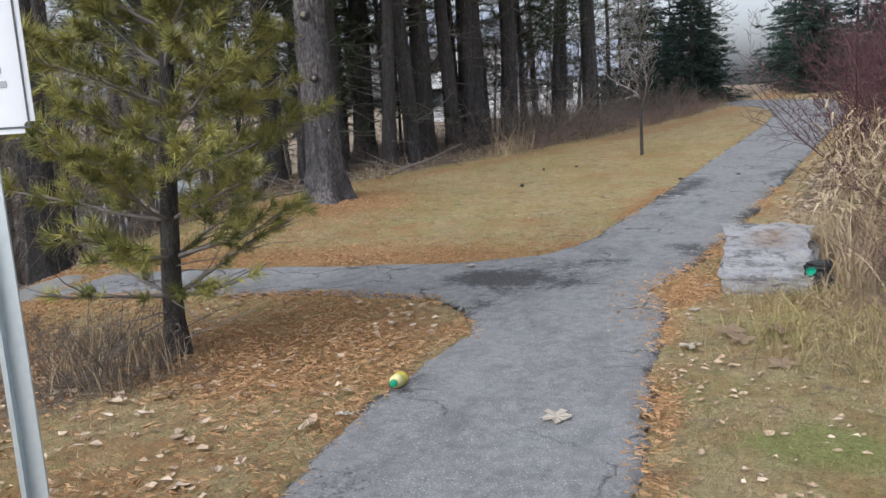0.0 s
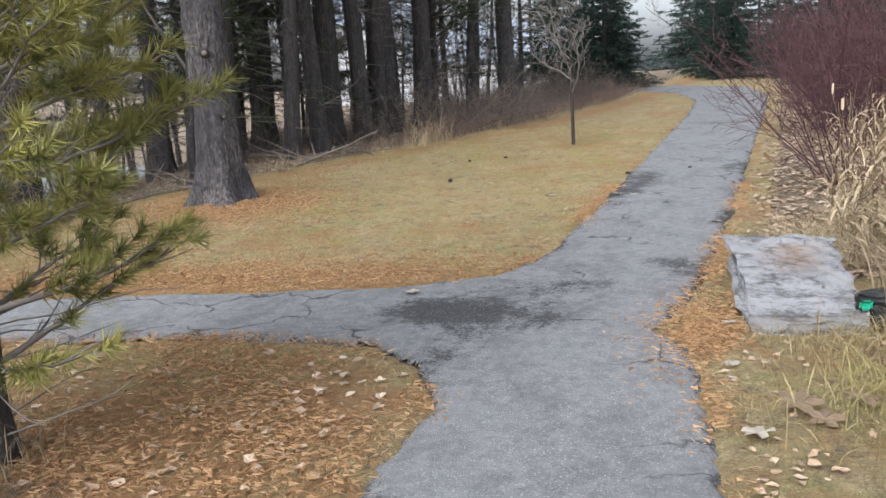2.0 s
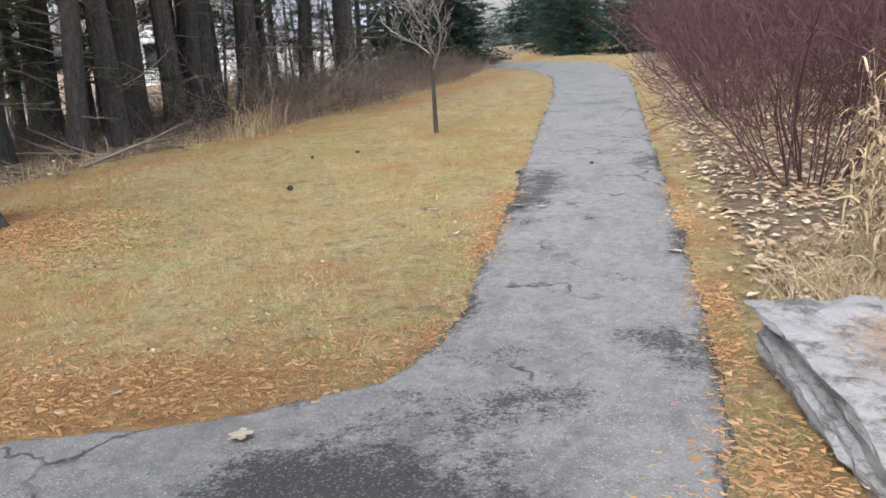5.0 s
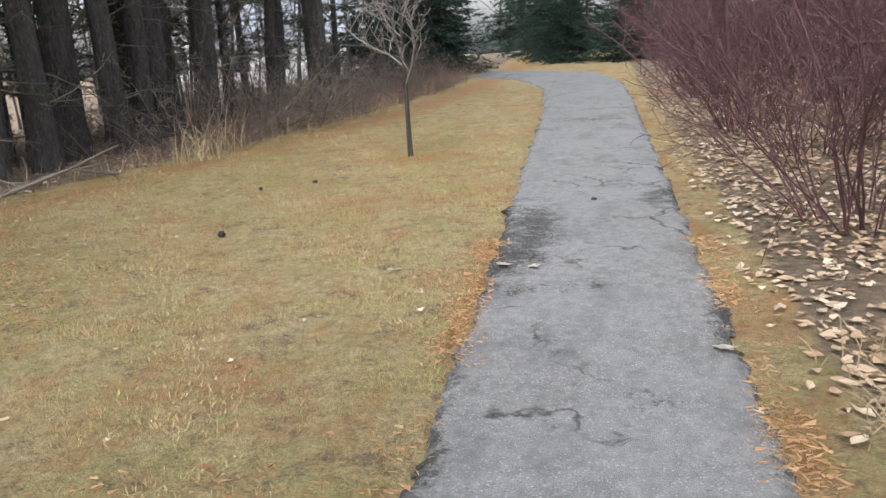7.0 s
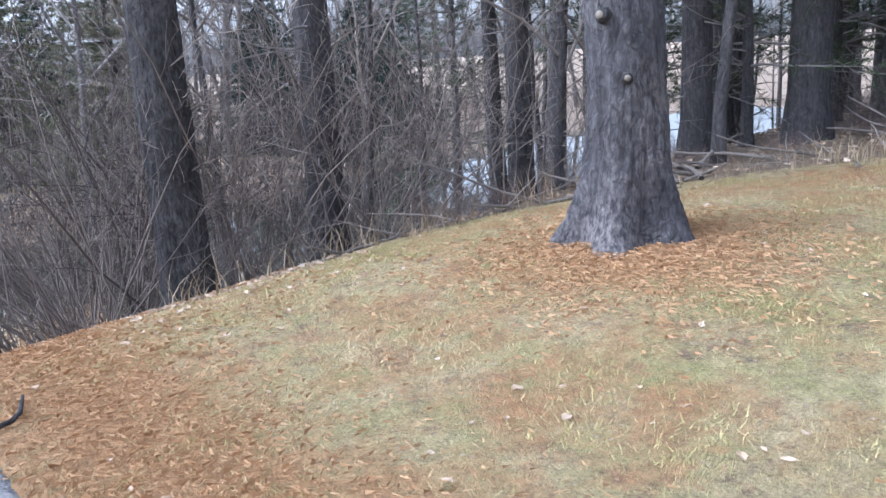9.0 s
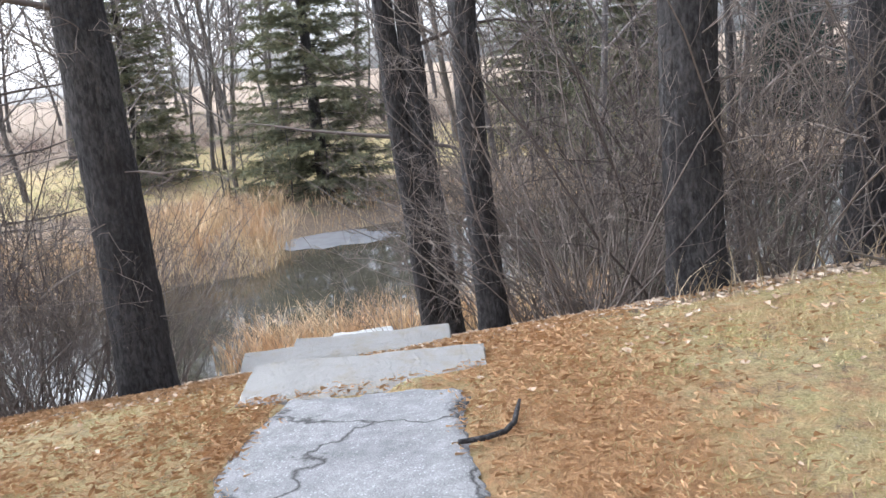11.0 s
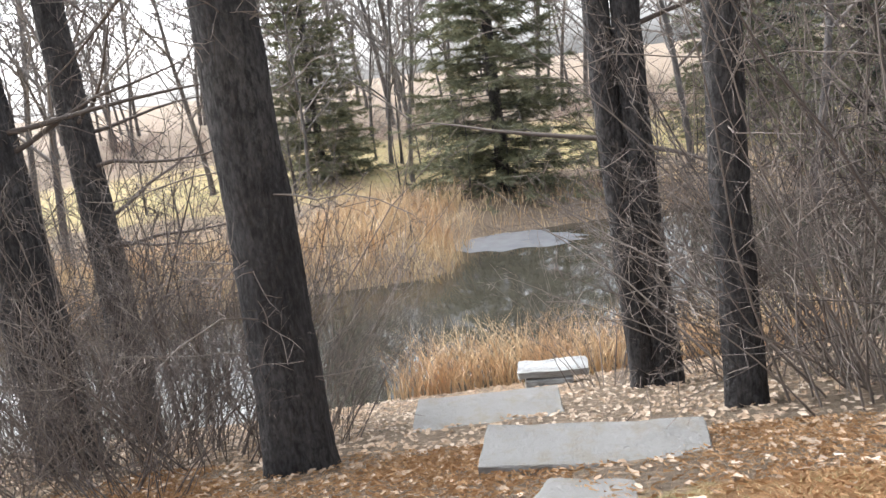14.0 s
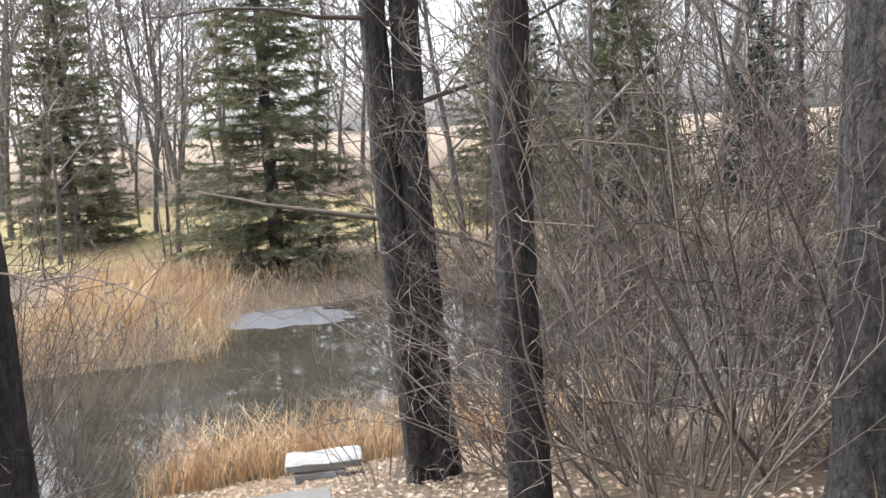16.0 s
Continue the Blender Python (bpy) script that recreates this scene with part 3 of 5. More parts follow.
def bark_trunk(stem, radii, sides, depth, seed, cells=7.0, flare=0.0, lobes=5):
    """A trunk whose bark plates and root flare are real relief."""
    sh = Shape().tube(stem, radii, sides)
    ax = [Vector(p) for p in stem]
    for i in range(len(stem)):
        for k in range(sides):
            j = i * sides + k
            p = sh.v[j]
            out = (p - ax[i]).normalized()
            a = math.atan2(out.y, out.x)
            h = max(0.0, ax[i].z)
            dist, _ = noise.voronoi(Vector((a * radii[i] * cells * 1.6 + seed, seed * 2.3, h * cells * 0.55)) + noise.noise_vector(p * 3.0) * 0.35)
            plate = min(1.0, (dist[1] - dist[0]) * 2.6)
            root = flare * math.exp(-h * 3.6) * (0.65 + 0.35 * math.cos(a * lobes + seed))
            ridge = noise.fractal(Vector((p.x * 15 + seed, p.y * 15, p.z * 2.4)), 1.0, 2.0, 3)
            sh.v[j] = p + out * (depth * 0.45 * (plate - 0.6) + depth * 0.9 * ridge + depth * 0.3 * noise.noise(p * 22.0) + root)
    return sh


def stems_shrub(name, label, mat, seed, stems, tall, lean, twigs, depth, radius, base=0.25, lift=0.25, joined=False):
    """A clump of thin woody stems with forking twigs."""
    r = random.Random(seed)
    sh = thing(name, label, "shrub")
    whole = Shape()
    for _ in range(stems):
        body = whole if joined else Shape()
        a, o = r.uniform(0, 6.28), base * math.sqrt(r.random())
        d = Vector((math.cos(a) * lean * r.random(), math.sin(a) * lean * r.random(), 1))
        q = bend((math.cos(a) * o, math.sin(a) * o, -0.03), d, tall * r.uniform(0.55, 1.1), 7, 0.1, 0.0, r)
        rad = radius * r.uniform(0.5, 1.2)
        body.tube(q, taper(rad, 0.003, 8), 4, False)
        branch_out(body, q, rad, r, twigs, tall * 0.3, depth, 3, lift, 0.85, 0.25)
        if not joined:
            part("stem", body.mesh(name + "_stem"), mat, sh)
    if joined:
        tagged(part("tangle", whole.mesh(name + "_tangle"), mat, sh), kind="stuff")
    return sh


def bare_tree(name, label, seed, tall, radius, mat, twigmat, limbs=12, lo=0.25, depth=2, wander=0.03, length=0.4):
    r = random.Random(seed)
    tree = thing(name, label, "tree")
    stem = bend((0, 0, -0.1), (r.gauss(0, 0.03), r.gauss(0, 0.03), 1), tall, 12, wander, 0.01, r)
    part("trunk", Shape().tube(stem, [radius * (1.3 if i == 0 else 1) * (1 - i / 12.6) for i in range(13)], 9).mesh(name + "_trunk"), mat, tree)
    crown = Shape()
    branch_out(crown, stem, radius, r, limbs, tall * length, depth, 4, 0.3, 1.0, lo)
    part("crown", crown.mesh(name + "_crown"), twigmat, tree, "bare twiggy branches")
    return tree


def woods_pine(name, label, seed, tall, radius, bare, mat, needles, reach=2.6, tufts=9, dead=26):
    """A forest pine: long bare trunk with dead stubs, and a crown of dark needle sprays."""
    r = random.Random(seed)
    tree = thing(name, label, "tree")
    stem = bend((0, 0, -0.1), (r.gauss(0, 0.015), r.gauss(0, 0.015), 1), tall, 22, 0.012, 0.0, r)
    rad = [radius * (1 - 0.85 * i / 22) * (1.35 if i == 0 else 1.0) for i in range(23)]
    part("trunk", Shape().tube(stem, rad, 14).mesh(name + "_trunk"), mat, tree)
    limbs, v, f = Shape(), [], []
    for _ in range(dead):
        p, _d = point_on(stem, r.uniform(0.06, bare / tall + 0.1))
        a = r.uniform(0, 6.28)
        q = bend(p, (math.cos(a), math.sin(a), r.uniform(-0.2, 0.3)), r.uniform(0.4, 2.0), 5, 0.14, -0.01, r)
        limbs.tube(q, taper(0.016, 0.004, 6), 4, False)
        branch_out(limbs, q, 0.009, r, 5, 0.5, 0, 3, 0.0, 0.9, 0.3)
    z = bare
    while z < tall:
        for _ in range(4):
            a = r.uniform(0, 6.28)
            p, _d = point_on(stem, z / tall)
            ln = reach * (1.05 - 0.8 * (z - bare) / (tall - bare)) * r.uniform(0.6, 1.15)
            q = bend(p, (math.cos(a), math.sin(a), r.uniform(-0.05, 0.3)), ln, 6, 0.09, 0.0, r)
            limbs.tube(q, taper(0.03, 0.006, 7), 4, False)
            for m in range(tufts):
                pp, dd = point_on(q, 0.2 + 0.8 * (m + r.random()) / tufts)
                tw = bend(pp, dd + Vector((r.gauss(0, 0.6), r.gauss(0, 0.6), r.gauss(0.1, 0.3))), r.uniform(0.3, 0.7), 3, 0.15, 0.0, r)
                limbs.tube(tw, taper(0.006, 0.003, 4), 3, False)
                for s in (0.35, 0.7, 1.0):
                    pe, de = point_on(tw, s)
                    tuft(v, f, pe, de, r, 9, 0.17, 0.008, 0.8)
        z += 0.42
    part("branchwork", limbs.mesh(name + "_branchwork"), twig_grey, tree, "dead grey side branches")
    me = bpy.data.meshes.new(name + "_needles")
    me.from_pydata([tuple(p) for p in v], [], f)
    part("crown", me, needles, tree)
    return tree


def spruce(name, label, seed, tall, reach, needles, gap=0.3, droop=-0.04, dense=1.0, bare=0.25, brush=(7, 0.13), stray=0.12):
    """A conical conifer of whorled, drooping, needled sprays."""
    r = random.Random(seed)
    tree = thing(name, label, "tree")
    part("trunk", Shape().tube([(0, 0, -0.1), (0, 0, tall * 0.5), (0, 0, tall)], [tall * 0.017, tall * 0.011, 0.012], 9).mesh(name + "_trunk"), bark_dark, tree)
    limbs, v, f = Shape(), [], []
    z = bare
    while z < tall * 0.985:
        k = 1 - z / tall
        for _ in range(max(3, int(9 * dense * (0.5 + k)))):
            a = r.uniform(0, 6.28)
            ln = (reach * k ** 0.8 + 0.12) * r.uniform(0.6, 1.12)
            q = bend((0, 0, max(0.1, z + r.uniform(-stray, stray))), (math.cos(a), math.sin(a), 0.15 - 0.25 * k), ln, 5, 0.06, droop * 0.5 + 0.03, r)
            limbs.tube(q, taper(0.02 * k + 0.006, 0.004, 6), 3, False)
            for m in range(int(4 + 7 * k * max(dense, 1.0))):
                pp, dd = point_on(q, 0.15 + 0.85 * r.random())
                side = dd.cross(Vector((0, 0, 1))).normalized() * r.choice((-1, 1))
                tw = bend(pp, dd * 0.8 + side * r.uniform(0.3, 0.9) + Vector((0, 0, r.uniform(-0.35, 0.1))), r.uniform(0.2, 0.5) * (0.4 + k), 2, 0.1, droop, r)
                for s in (0.3, 0.65, 1.0):
                    pe, de = point_on(tw, s)
                    tuft(v, f, pe, de, r, brush[0], brush[1], 0.014, 0.6)
        z += gap
    part("branchwork", limbs.mesh(name + "_branchwork"), bark_dark, tree)
    me = bpy.data.meshes.new(name + "_needles")
    me.from_pydata([tuple(p) for p in v], [], f)
    part("crown", me, needles, tree)
    return tree


def blades(name, label, category, places, lo, hi, width, lean, mat, seed, segs=3, group=""):
    """Grass or reed blades, each a bent tapering strip: one object of stuff."""
    g = np.random.default_rng(seed)
    n = len(places)
    x, y = places[:, 0], places[:, 1]
    z = height(x, y) - 0.01
    a, h = g.uniform(0, 2 * np.pi, n), g.uniform(lo, hi, n)
    out = g.uniform(0.1, 1.0, n) * lean * h
    t = g.uniform(0, np.pi, n)
    rows = []
    for k in range(segs + 1):
        s = k / segs
        cx, cy, cz = x + np.cos(a) * out * s ** 1.8, y + np.sin(a) * out * s ** 1.8, z + h * (s - 0.3 * (out / h) * s ** 3)
        w = width * (1 - 0.9 * s) * g.uniform(0.8, 1.2, n)
        rows.append(np.stack([cx - np.cos(t) * w, cy - np.sin(t) * w, cz], 1))
        rows.append(np.stack([cx + np.cos(t) * w, cy + np.sin(t) * w, cz], 1))
    v = np.stack(rows, 1).reshape(-1, 3)
    base = np.arange(n) * (2 * segs + 2)
    f = np.concatenate([np.stack([base + 2 * k, base + 2 * k + 1, base + 2 * k + 3, base + 2 * k + 2], 1) for k in range(segs)])
    return tagged(part(name, array_mesh(name, v, f), mat), label, category, group, "stuff")


def scatter(seed, n, x0, x1, y0, y1, keep):
    g = np.random.default_rng(seed)
    p = np.stack([g.uniform(x0, x1, n), g.uniform(y0, y1, n)], 1)
    return p[keep(p[:, 0], p[:, 1], g)]


def leaf_litter(name, label, places, size, mat, seed):
    """Curled fallen leaves as small folded blades: one object of stuff."""
    g = np.random.default_rng(seed)
    n = len(places)
    a, s = g.uniform(0, 2 * np.pi, n), g.uniform(0.5, 1.2, n) * size
    c, d = np.cos(a), np.sin(a)
    z = height(places[:, 0], places[:, 1]) + 0.012
    tilt = g.normal(0, 0.25, n)
    pts = []
    for u, w, k in ((-1, 0, 0), (-0.25, -0.55, 1), (0.1, 0, 0), (-0.25, 0.55, 1), (0.45, -0.42, 1), (1, 0, 0.3), (0.45, 0.42, 1)):
        lift = k * g.uniform(0.0, 0.5, n)
        u, w = u * g.uniform(0.6, 1.25, n), w * g.uniform(0.5, 1.5, n) + 0.12 * g.normal(0, 1, n)
        pts.append(np.stack([places[:, 0] + s * (u * c - w * d), places[:, 1] + s * (u * d + w * c), z + s * (lift + u * tilt * 0.5 + np.abs(u) * 0.14)], 1))
    v = np.stack(pts, 1).reshape(-1, 3)
    b = np.arange(n) * 7
    f = np.concatenate([np.stack([b + i, b + j, b + k, b + m], 1) for i, j, k, m in ((0, 1, 4, 2), (0, 2, 6, 3), (2, 4, 5, 6))])
    return tagged(part(name, array_mesh(name, v, f), mat), label, "leaves", "", "stuff")


def worn_block(size, seed, cuts=7, rough=0.03, bevel=0.05, layers=0.0):
    """A hewn stone: a block with broken edges and an uneven face."""
    bm = bmesh.new()
    bmesh.ops.create_cube(bm, size=1)
    bmesh.ops.subdivide_edges(bm, edges=bm.edges[:], cuts=cuts, use_grid_fill=True)
    s = Vector(size)
    for v in bm.verts:
        p = Vector((v.co.x * s.x, v.co.y * s.y, v.co.z * s.z))
        q = Vector((abs(v.co.x), abs(v.co.y), abs(v.co.z))) * 2
        edge = sorted((q.x, q.y, q.z))[1]
        p -= Vector((math.copysign(bevel, p.x), math.copysign(bevel, p.y), math.copysign(bevel, p.z))) * max(0, edge - 0.72) * 1.6
        p += noise.noise_vector(p * 3.0 + Vector((seed, 0, 0))) * rough + noise.noise_vector(p * 9.0 + Vector((0, seed, 0))) * rough * 0.5 + noise.noise_vector(p * 24.0 + Vector((0, 0, seed))) * rough * 0.3
        if layers:
            p.x += layers * math.floor(3.0 * noise.noise(Vector((seed, 0, p.z * 9.0)) + p * 0.6)) / 3.0 * (1 if p.x > 0 else -1) * (q.x > 0.9)
        v.co = p
    bmesh.ops.recalc_face_normals(bm, faces=bm.faces[:])
    me = bpy.data.meshes.new("worn_block")
    bm.to_mesh(me)
    bm.free()
    me.polygons.foreach_set("use_smooth", [False] * len(me.polygons))
    return me

# ---------- stones, bench, bottle, sign, house ----------
def put_block(name, label, category, size, m, seed, mat, **kw):
    me = worn_block(size, seed, **kw)
    me.materials.append(mat)
    ob = new(name, me)
    ob.matrix_basis = m
    return tagged(ob, label, category)


boulder = put_block("boulder", "pale grey layered stone block with fallen needles on top", "boulder", (0.68, 1.36, 0.46), pose(1.32, 5.62, 0.03, 4, 0, 7), 2.0, rock_mat, cuts=37, rough=0.028, bevel=0.03, layers=0.09)
for v in boulder.data.vertices:
    # the front breaks down in thin uneven ledges
    front = max(0.0, min(1.0, (-0.12 - v.co.y) / 0.48))
    if v.co.z > -0.1:
        drop = 0.09 * front ** 1.3
        drop = 0.55 * drop + 0.45 * math.floor(drop / 0.035 + noise.noise(v.co * 4.0)) * 0.035
        v.co.z -= max(0.0, drop) * min(1.0, (v.co.z + 0.1) / 0.25)
    v.co.y += 0.05 * noise.noise(Vector((v.co.x * 5, 3.0, v.co.z * 3))) * (v.co.y < -0.4)

slab_group = "stone steps to the pond"
for x, y, z, w, d, turn, lab in (
        (-5.03, 3.92, -0.10, 0.52, 1.24, 11, "wide smooth grey stone slab at the end of the path"),
        (-6.72, 3.42, -0.53, 0.46, 1.15, 12, "grey stone slab step half covered by orange needles"),
        (-9.28, 1.82, -1.555, 0.7, 1.3, 20, "long grey stone slab step among fallen leaves")):
    tagged(put_block("stone_slab", lab, "stone slab", (w, d, 0.16), pose(x, y, z - 0.05, 0, 2, turn), x, slab_mat, cuts=9, rough=0.012, bevel=0.02), group=slab_group)
tagged(put_block("stone_slab", "worn pale flagstone sunk in the slope between two slabs", "stone slab", (0.62, 0.42, 0.1), pose(-5.87, 3.6, gz(-5.87, 3.6) - 0.02, 0, -17, 8), 9.0, slab_mat, cuts=9, rough=0.012, bevel=0.02), group=slab_group)
put_block("stone_slab", "pale weathered slab lying beside the pond", "stone slab", (0.5, 0.9, 0.2), pose(-12.2, -3.2, gz(-12.2, -3.2) + 0.06, 4, 6, 30), 5.0, pale_stone, cuts=7, rough=0.02, bevel=0.03)


def stone_bench():
    bx, by = -12.95, 1.3
    g = gz(bx, by)
    bench = thing("stone_bench", "low pale stone bench made of stacked slabs", "bench", pose(bx, by, g - 0.2, 0, 0, 18))
    for name, size, off, seed, mat in (("seat", (0.48, 0.92, 0.12), (0, 0, 0.435), 3.1, pale_stone), ("support", (0.46, 0.62, 0.42), (0.04, -0.06, 0.17), 7.7, pale_stone)):
        me = worn_block(size, seed, cuts=7, rough=0.02, bevel=0.03)
        ob = part(name, me, mat, bench)
        ob.location = off


stone_bench()
ice = Shape()
n_ice = 30
ice.poly(*[(-23.9 + (1.15 + 0.2 * math.sin(2 * k)) * math.cos(2 * math.pi * k / n_ice), -3.2 + (2.2 + 0.3 * math.sin(3 * k)) * math.sin(2 * math.pi * k / n_ice), WATER + 0.004) for k in range(n_ice)])
tagged(part("ice_sheet", ice.mesh("ice", False), ice_mat), "thin pale ice at the far end of the pond", "ice", kind="structure")


def bottle():
    n = Nodes("yellow_plastic", 0.3)
    yellow = n.done(n.mix(n.noise(30), (0.62, 0.55, 0.18), (0.80, 0.74, 0.45)))
    green = plain_material("green_cap", (0.01, 0.22, 0.11), (0.02, 0.32, 0.16), 0.4)
    label_mat = plain_material("bottle_label", (0.75, 0.62, 0.05), (0.82, 0.70, 0.10), 0.45)
    b = thing("bottle", "small yellow plastic juice bottle with green cap lying on needles", "bottle", pose(-0.075, 2.42, 0.05, 80, 0, 18))
    prof = ((0.0, -0.085), (0.028, -0.085), (0.036, -0.075), (0.037, -0.02), (0.034, 0.0), (0.037, 0.02), (0.036, 0.045), (0.026, 0.07), (0.016, 0.085), (0.015, 0.092))

    def lathe(profile, sides=20):
        s = Shape()
        for r0, z in profile:
            for k in range(sides):
                a = 2 * math.pi * k / sides
                s.v.append(Vector((r0 * math.cos(a), r0 * math.sin(a), z)))
        for i in range(len(profile) - 1):
            for k in range(sides):
                s.f.append((i * sides + k, i * sides + (k + 1) % sides, (i + 1) * sides + (k + 1) % sides, (i + 1) * sides + k))
        return s

    part("body", lathe(prof).mesh("bottle_body"), yellow, b)
    part("label_band", lathe(((0.0378, -0.06), (0.0385, -0.055), (0.0385, 0.0), (0.0378, 0.005))).mesh("bottle_label"), label_mat, b, "bright yellow wrapper")
    part("cap", lathe(((0.0, 0.09), (0.019, 0.088), (0.020, 0.092), (0.020, 0.108), (0.018, 0.112), (0.0, 0.112))).mesh("bottle_cap"), green, b, "green screw cap")


bottle()


def sign():
    s = thing("sign", "white metal notice with red mark on a galvanised post", "sign", pose(-0.055, 0.31, gz(0, 0.3), 0, 0, 0))
    post = Shape()
    for x0, y0, x1, y1 in ((-0.03, 0.0, 0.03, 0.004), (-0.03, -0.022, -0.026, 0.0), (0.026, -0.022, 0.03, 0.0), (-0.042, -0.026, -0.026, -0.022), (0.026, -0.026, 0.042, -0.022)):
        post.box(x0, y0, -0.3, x1, y1, 2.3)
    part("post", post.mesh("sign_post", False), steel_mat, s).rotation_euler = (0, 0, radians(28))
    bm = bmesh.new()
    bmesh.ops.create_cube(bm, size=1, matrix=Matrix.Diagonal((0.46, 0.004, 0.62, 1)))
    bmesh.ops.bevel(bm, geom=[e for e in bm.edges if abs(e.verts[0].co.y - e.verts[1].co.y) > 0.001], offset=0.035, segments=5, affect="EDGES")
    me = bpy.data.meshes.new("sign_panel")
    bm.to_mesh(me)
    bm.free()
    panel = part("panel", me, white_sheet, s)
    panel.matrix_basis = pose(-0.2, 0.06, 1.79, 0, 0, 28)
    rim = Shape()
    w, h, b = 0.215, 0.295, 0.006
    for x0, z0, x1, z1 in ((-w, -h, w, -h + b), (-w, h - b, w, h), (-w, -h, -w + b, h), (w - b, -h, w, h)):
        rim.box(x0, -0.0045, z0, x1, -0.0025, z1)
    part("border", rim.mesh("sign_border", False), ink_mat, panel, "thin dark printed border")
    ring = Shape()
    n = 40
    for k in range(n):
        a, c = 2 * math.pi * k / n, 2 * math.pi * (k + 1) / n
        ring.poly(*[(rr * math.cos(t), -0.0045, 0.12 + rr * math.sin(t)) for rr, t in ((0.15, a), (0.15, c), (0.115, c), (0.115, a))])
    part("red_ring", ring.mesh("sign_ring", False), red_sheet, panel, "red prohibition ring")
    bars = Shape()
    for x0, z0, x1 in ((-0.17, -0.13, 0.15), (-0.14, -0.17, 0.16)):
        bars.box(x0, -0.0045, z0, x1, -0.0025, z0 + 0.018)
    part("lettering", bars.mesh("sign_bars", False), plain_material("pale_grey_print", (0.36, 0.37, 0.39), (0.44, 0.45, 0.47), 0.5), panel, "small grey illegible lines")


sign()


def house():
    hx, hy = -18.0, 50.0
    g = gz(hx, hy)
    h = thing("house", "white sided house with grey shingle roof behind the pines", "house", pose(hx, hy, g - 0.1, 0, 0, 12))

    def wing(x0, x1, y1, z1, ridge, name):
        body = Shape().box(x0, 0, -0.4, x1, y1, z1)
        ym = y1 / 2
        body.poly((x0, 0, z1), (x0, y1, z1), (x0, ym, ridge - 0.15)).poly((x1, 0, z1), (x1, ym, ridge - 0.15), (x1, y1, z1))
        part("wall", body.mesh(name + "_wall", False), siding_mat, h)
        roof = Shape()
        o = 0.35
        for ya, yb in ((-o, ym), (y1 + o, ym)):
            za = z1 - 0.12
            roof.poly((x0 - o, ya, za), (x1 + o, ya, za), (x1 + o, yb, ridge), (x0 - o, yb, ridge))
            roof.poly((x0 - o, ya, za - 0.16), (x1 + o, ya, za - 0.16), (x1 + o, ya, za), (x0 - o, ya, za))
        part("roof", roof.mesh(name + "_roof", False), roof_mat, h)

    wing(-3.0, 7.5, 7.0, 2.5, 4.9, "low")
    wing(-9.0, -3.02, 8.0, 5.2, 7.4, "tall")
    for x, z, w, hh in ((-1.6, 1.0, 0.9, 1.1), (0.6, 1.0, 0.9, 1.1), (3.2, 0.0, 0.95, 2.05), (5.4, 1.0, 1.4, 1.1), (-7.8, 1.0, 0.9, 1.2), (-5.0, 1.0, 0.9, 1.2), (-7.8, 3.4, 0.9, 1.2), (-5.0, 3.4, 0.9, 1.2)):
        fr = Shape()
        for a, b, c, d in ((x - 0.08, z - 0.08, x + w + 0.08, z), (x - 0.08, z + hh, x + w + 0.08, z + hh + 0.08), (x - 0.08, z, x, z + hh), (x + w, z, x + w + 0.08, z + hh)):
            fr.box(a, -0.06, b, c, -0.003, d)
        win = part("window" if z > 0.5 else "door", fr.mesh("frame", False), siding_mat, h)
        part("pane", Shape().box(x, -0.035, z, x + w, -0.004, z + hh).mesh("pane", False), window_mat, win, "dark glass")


house()


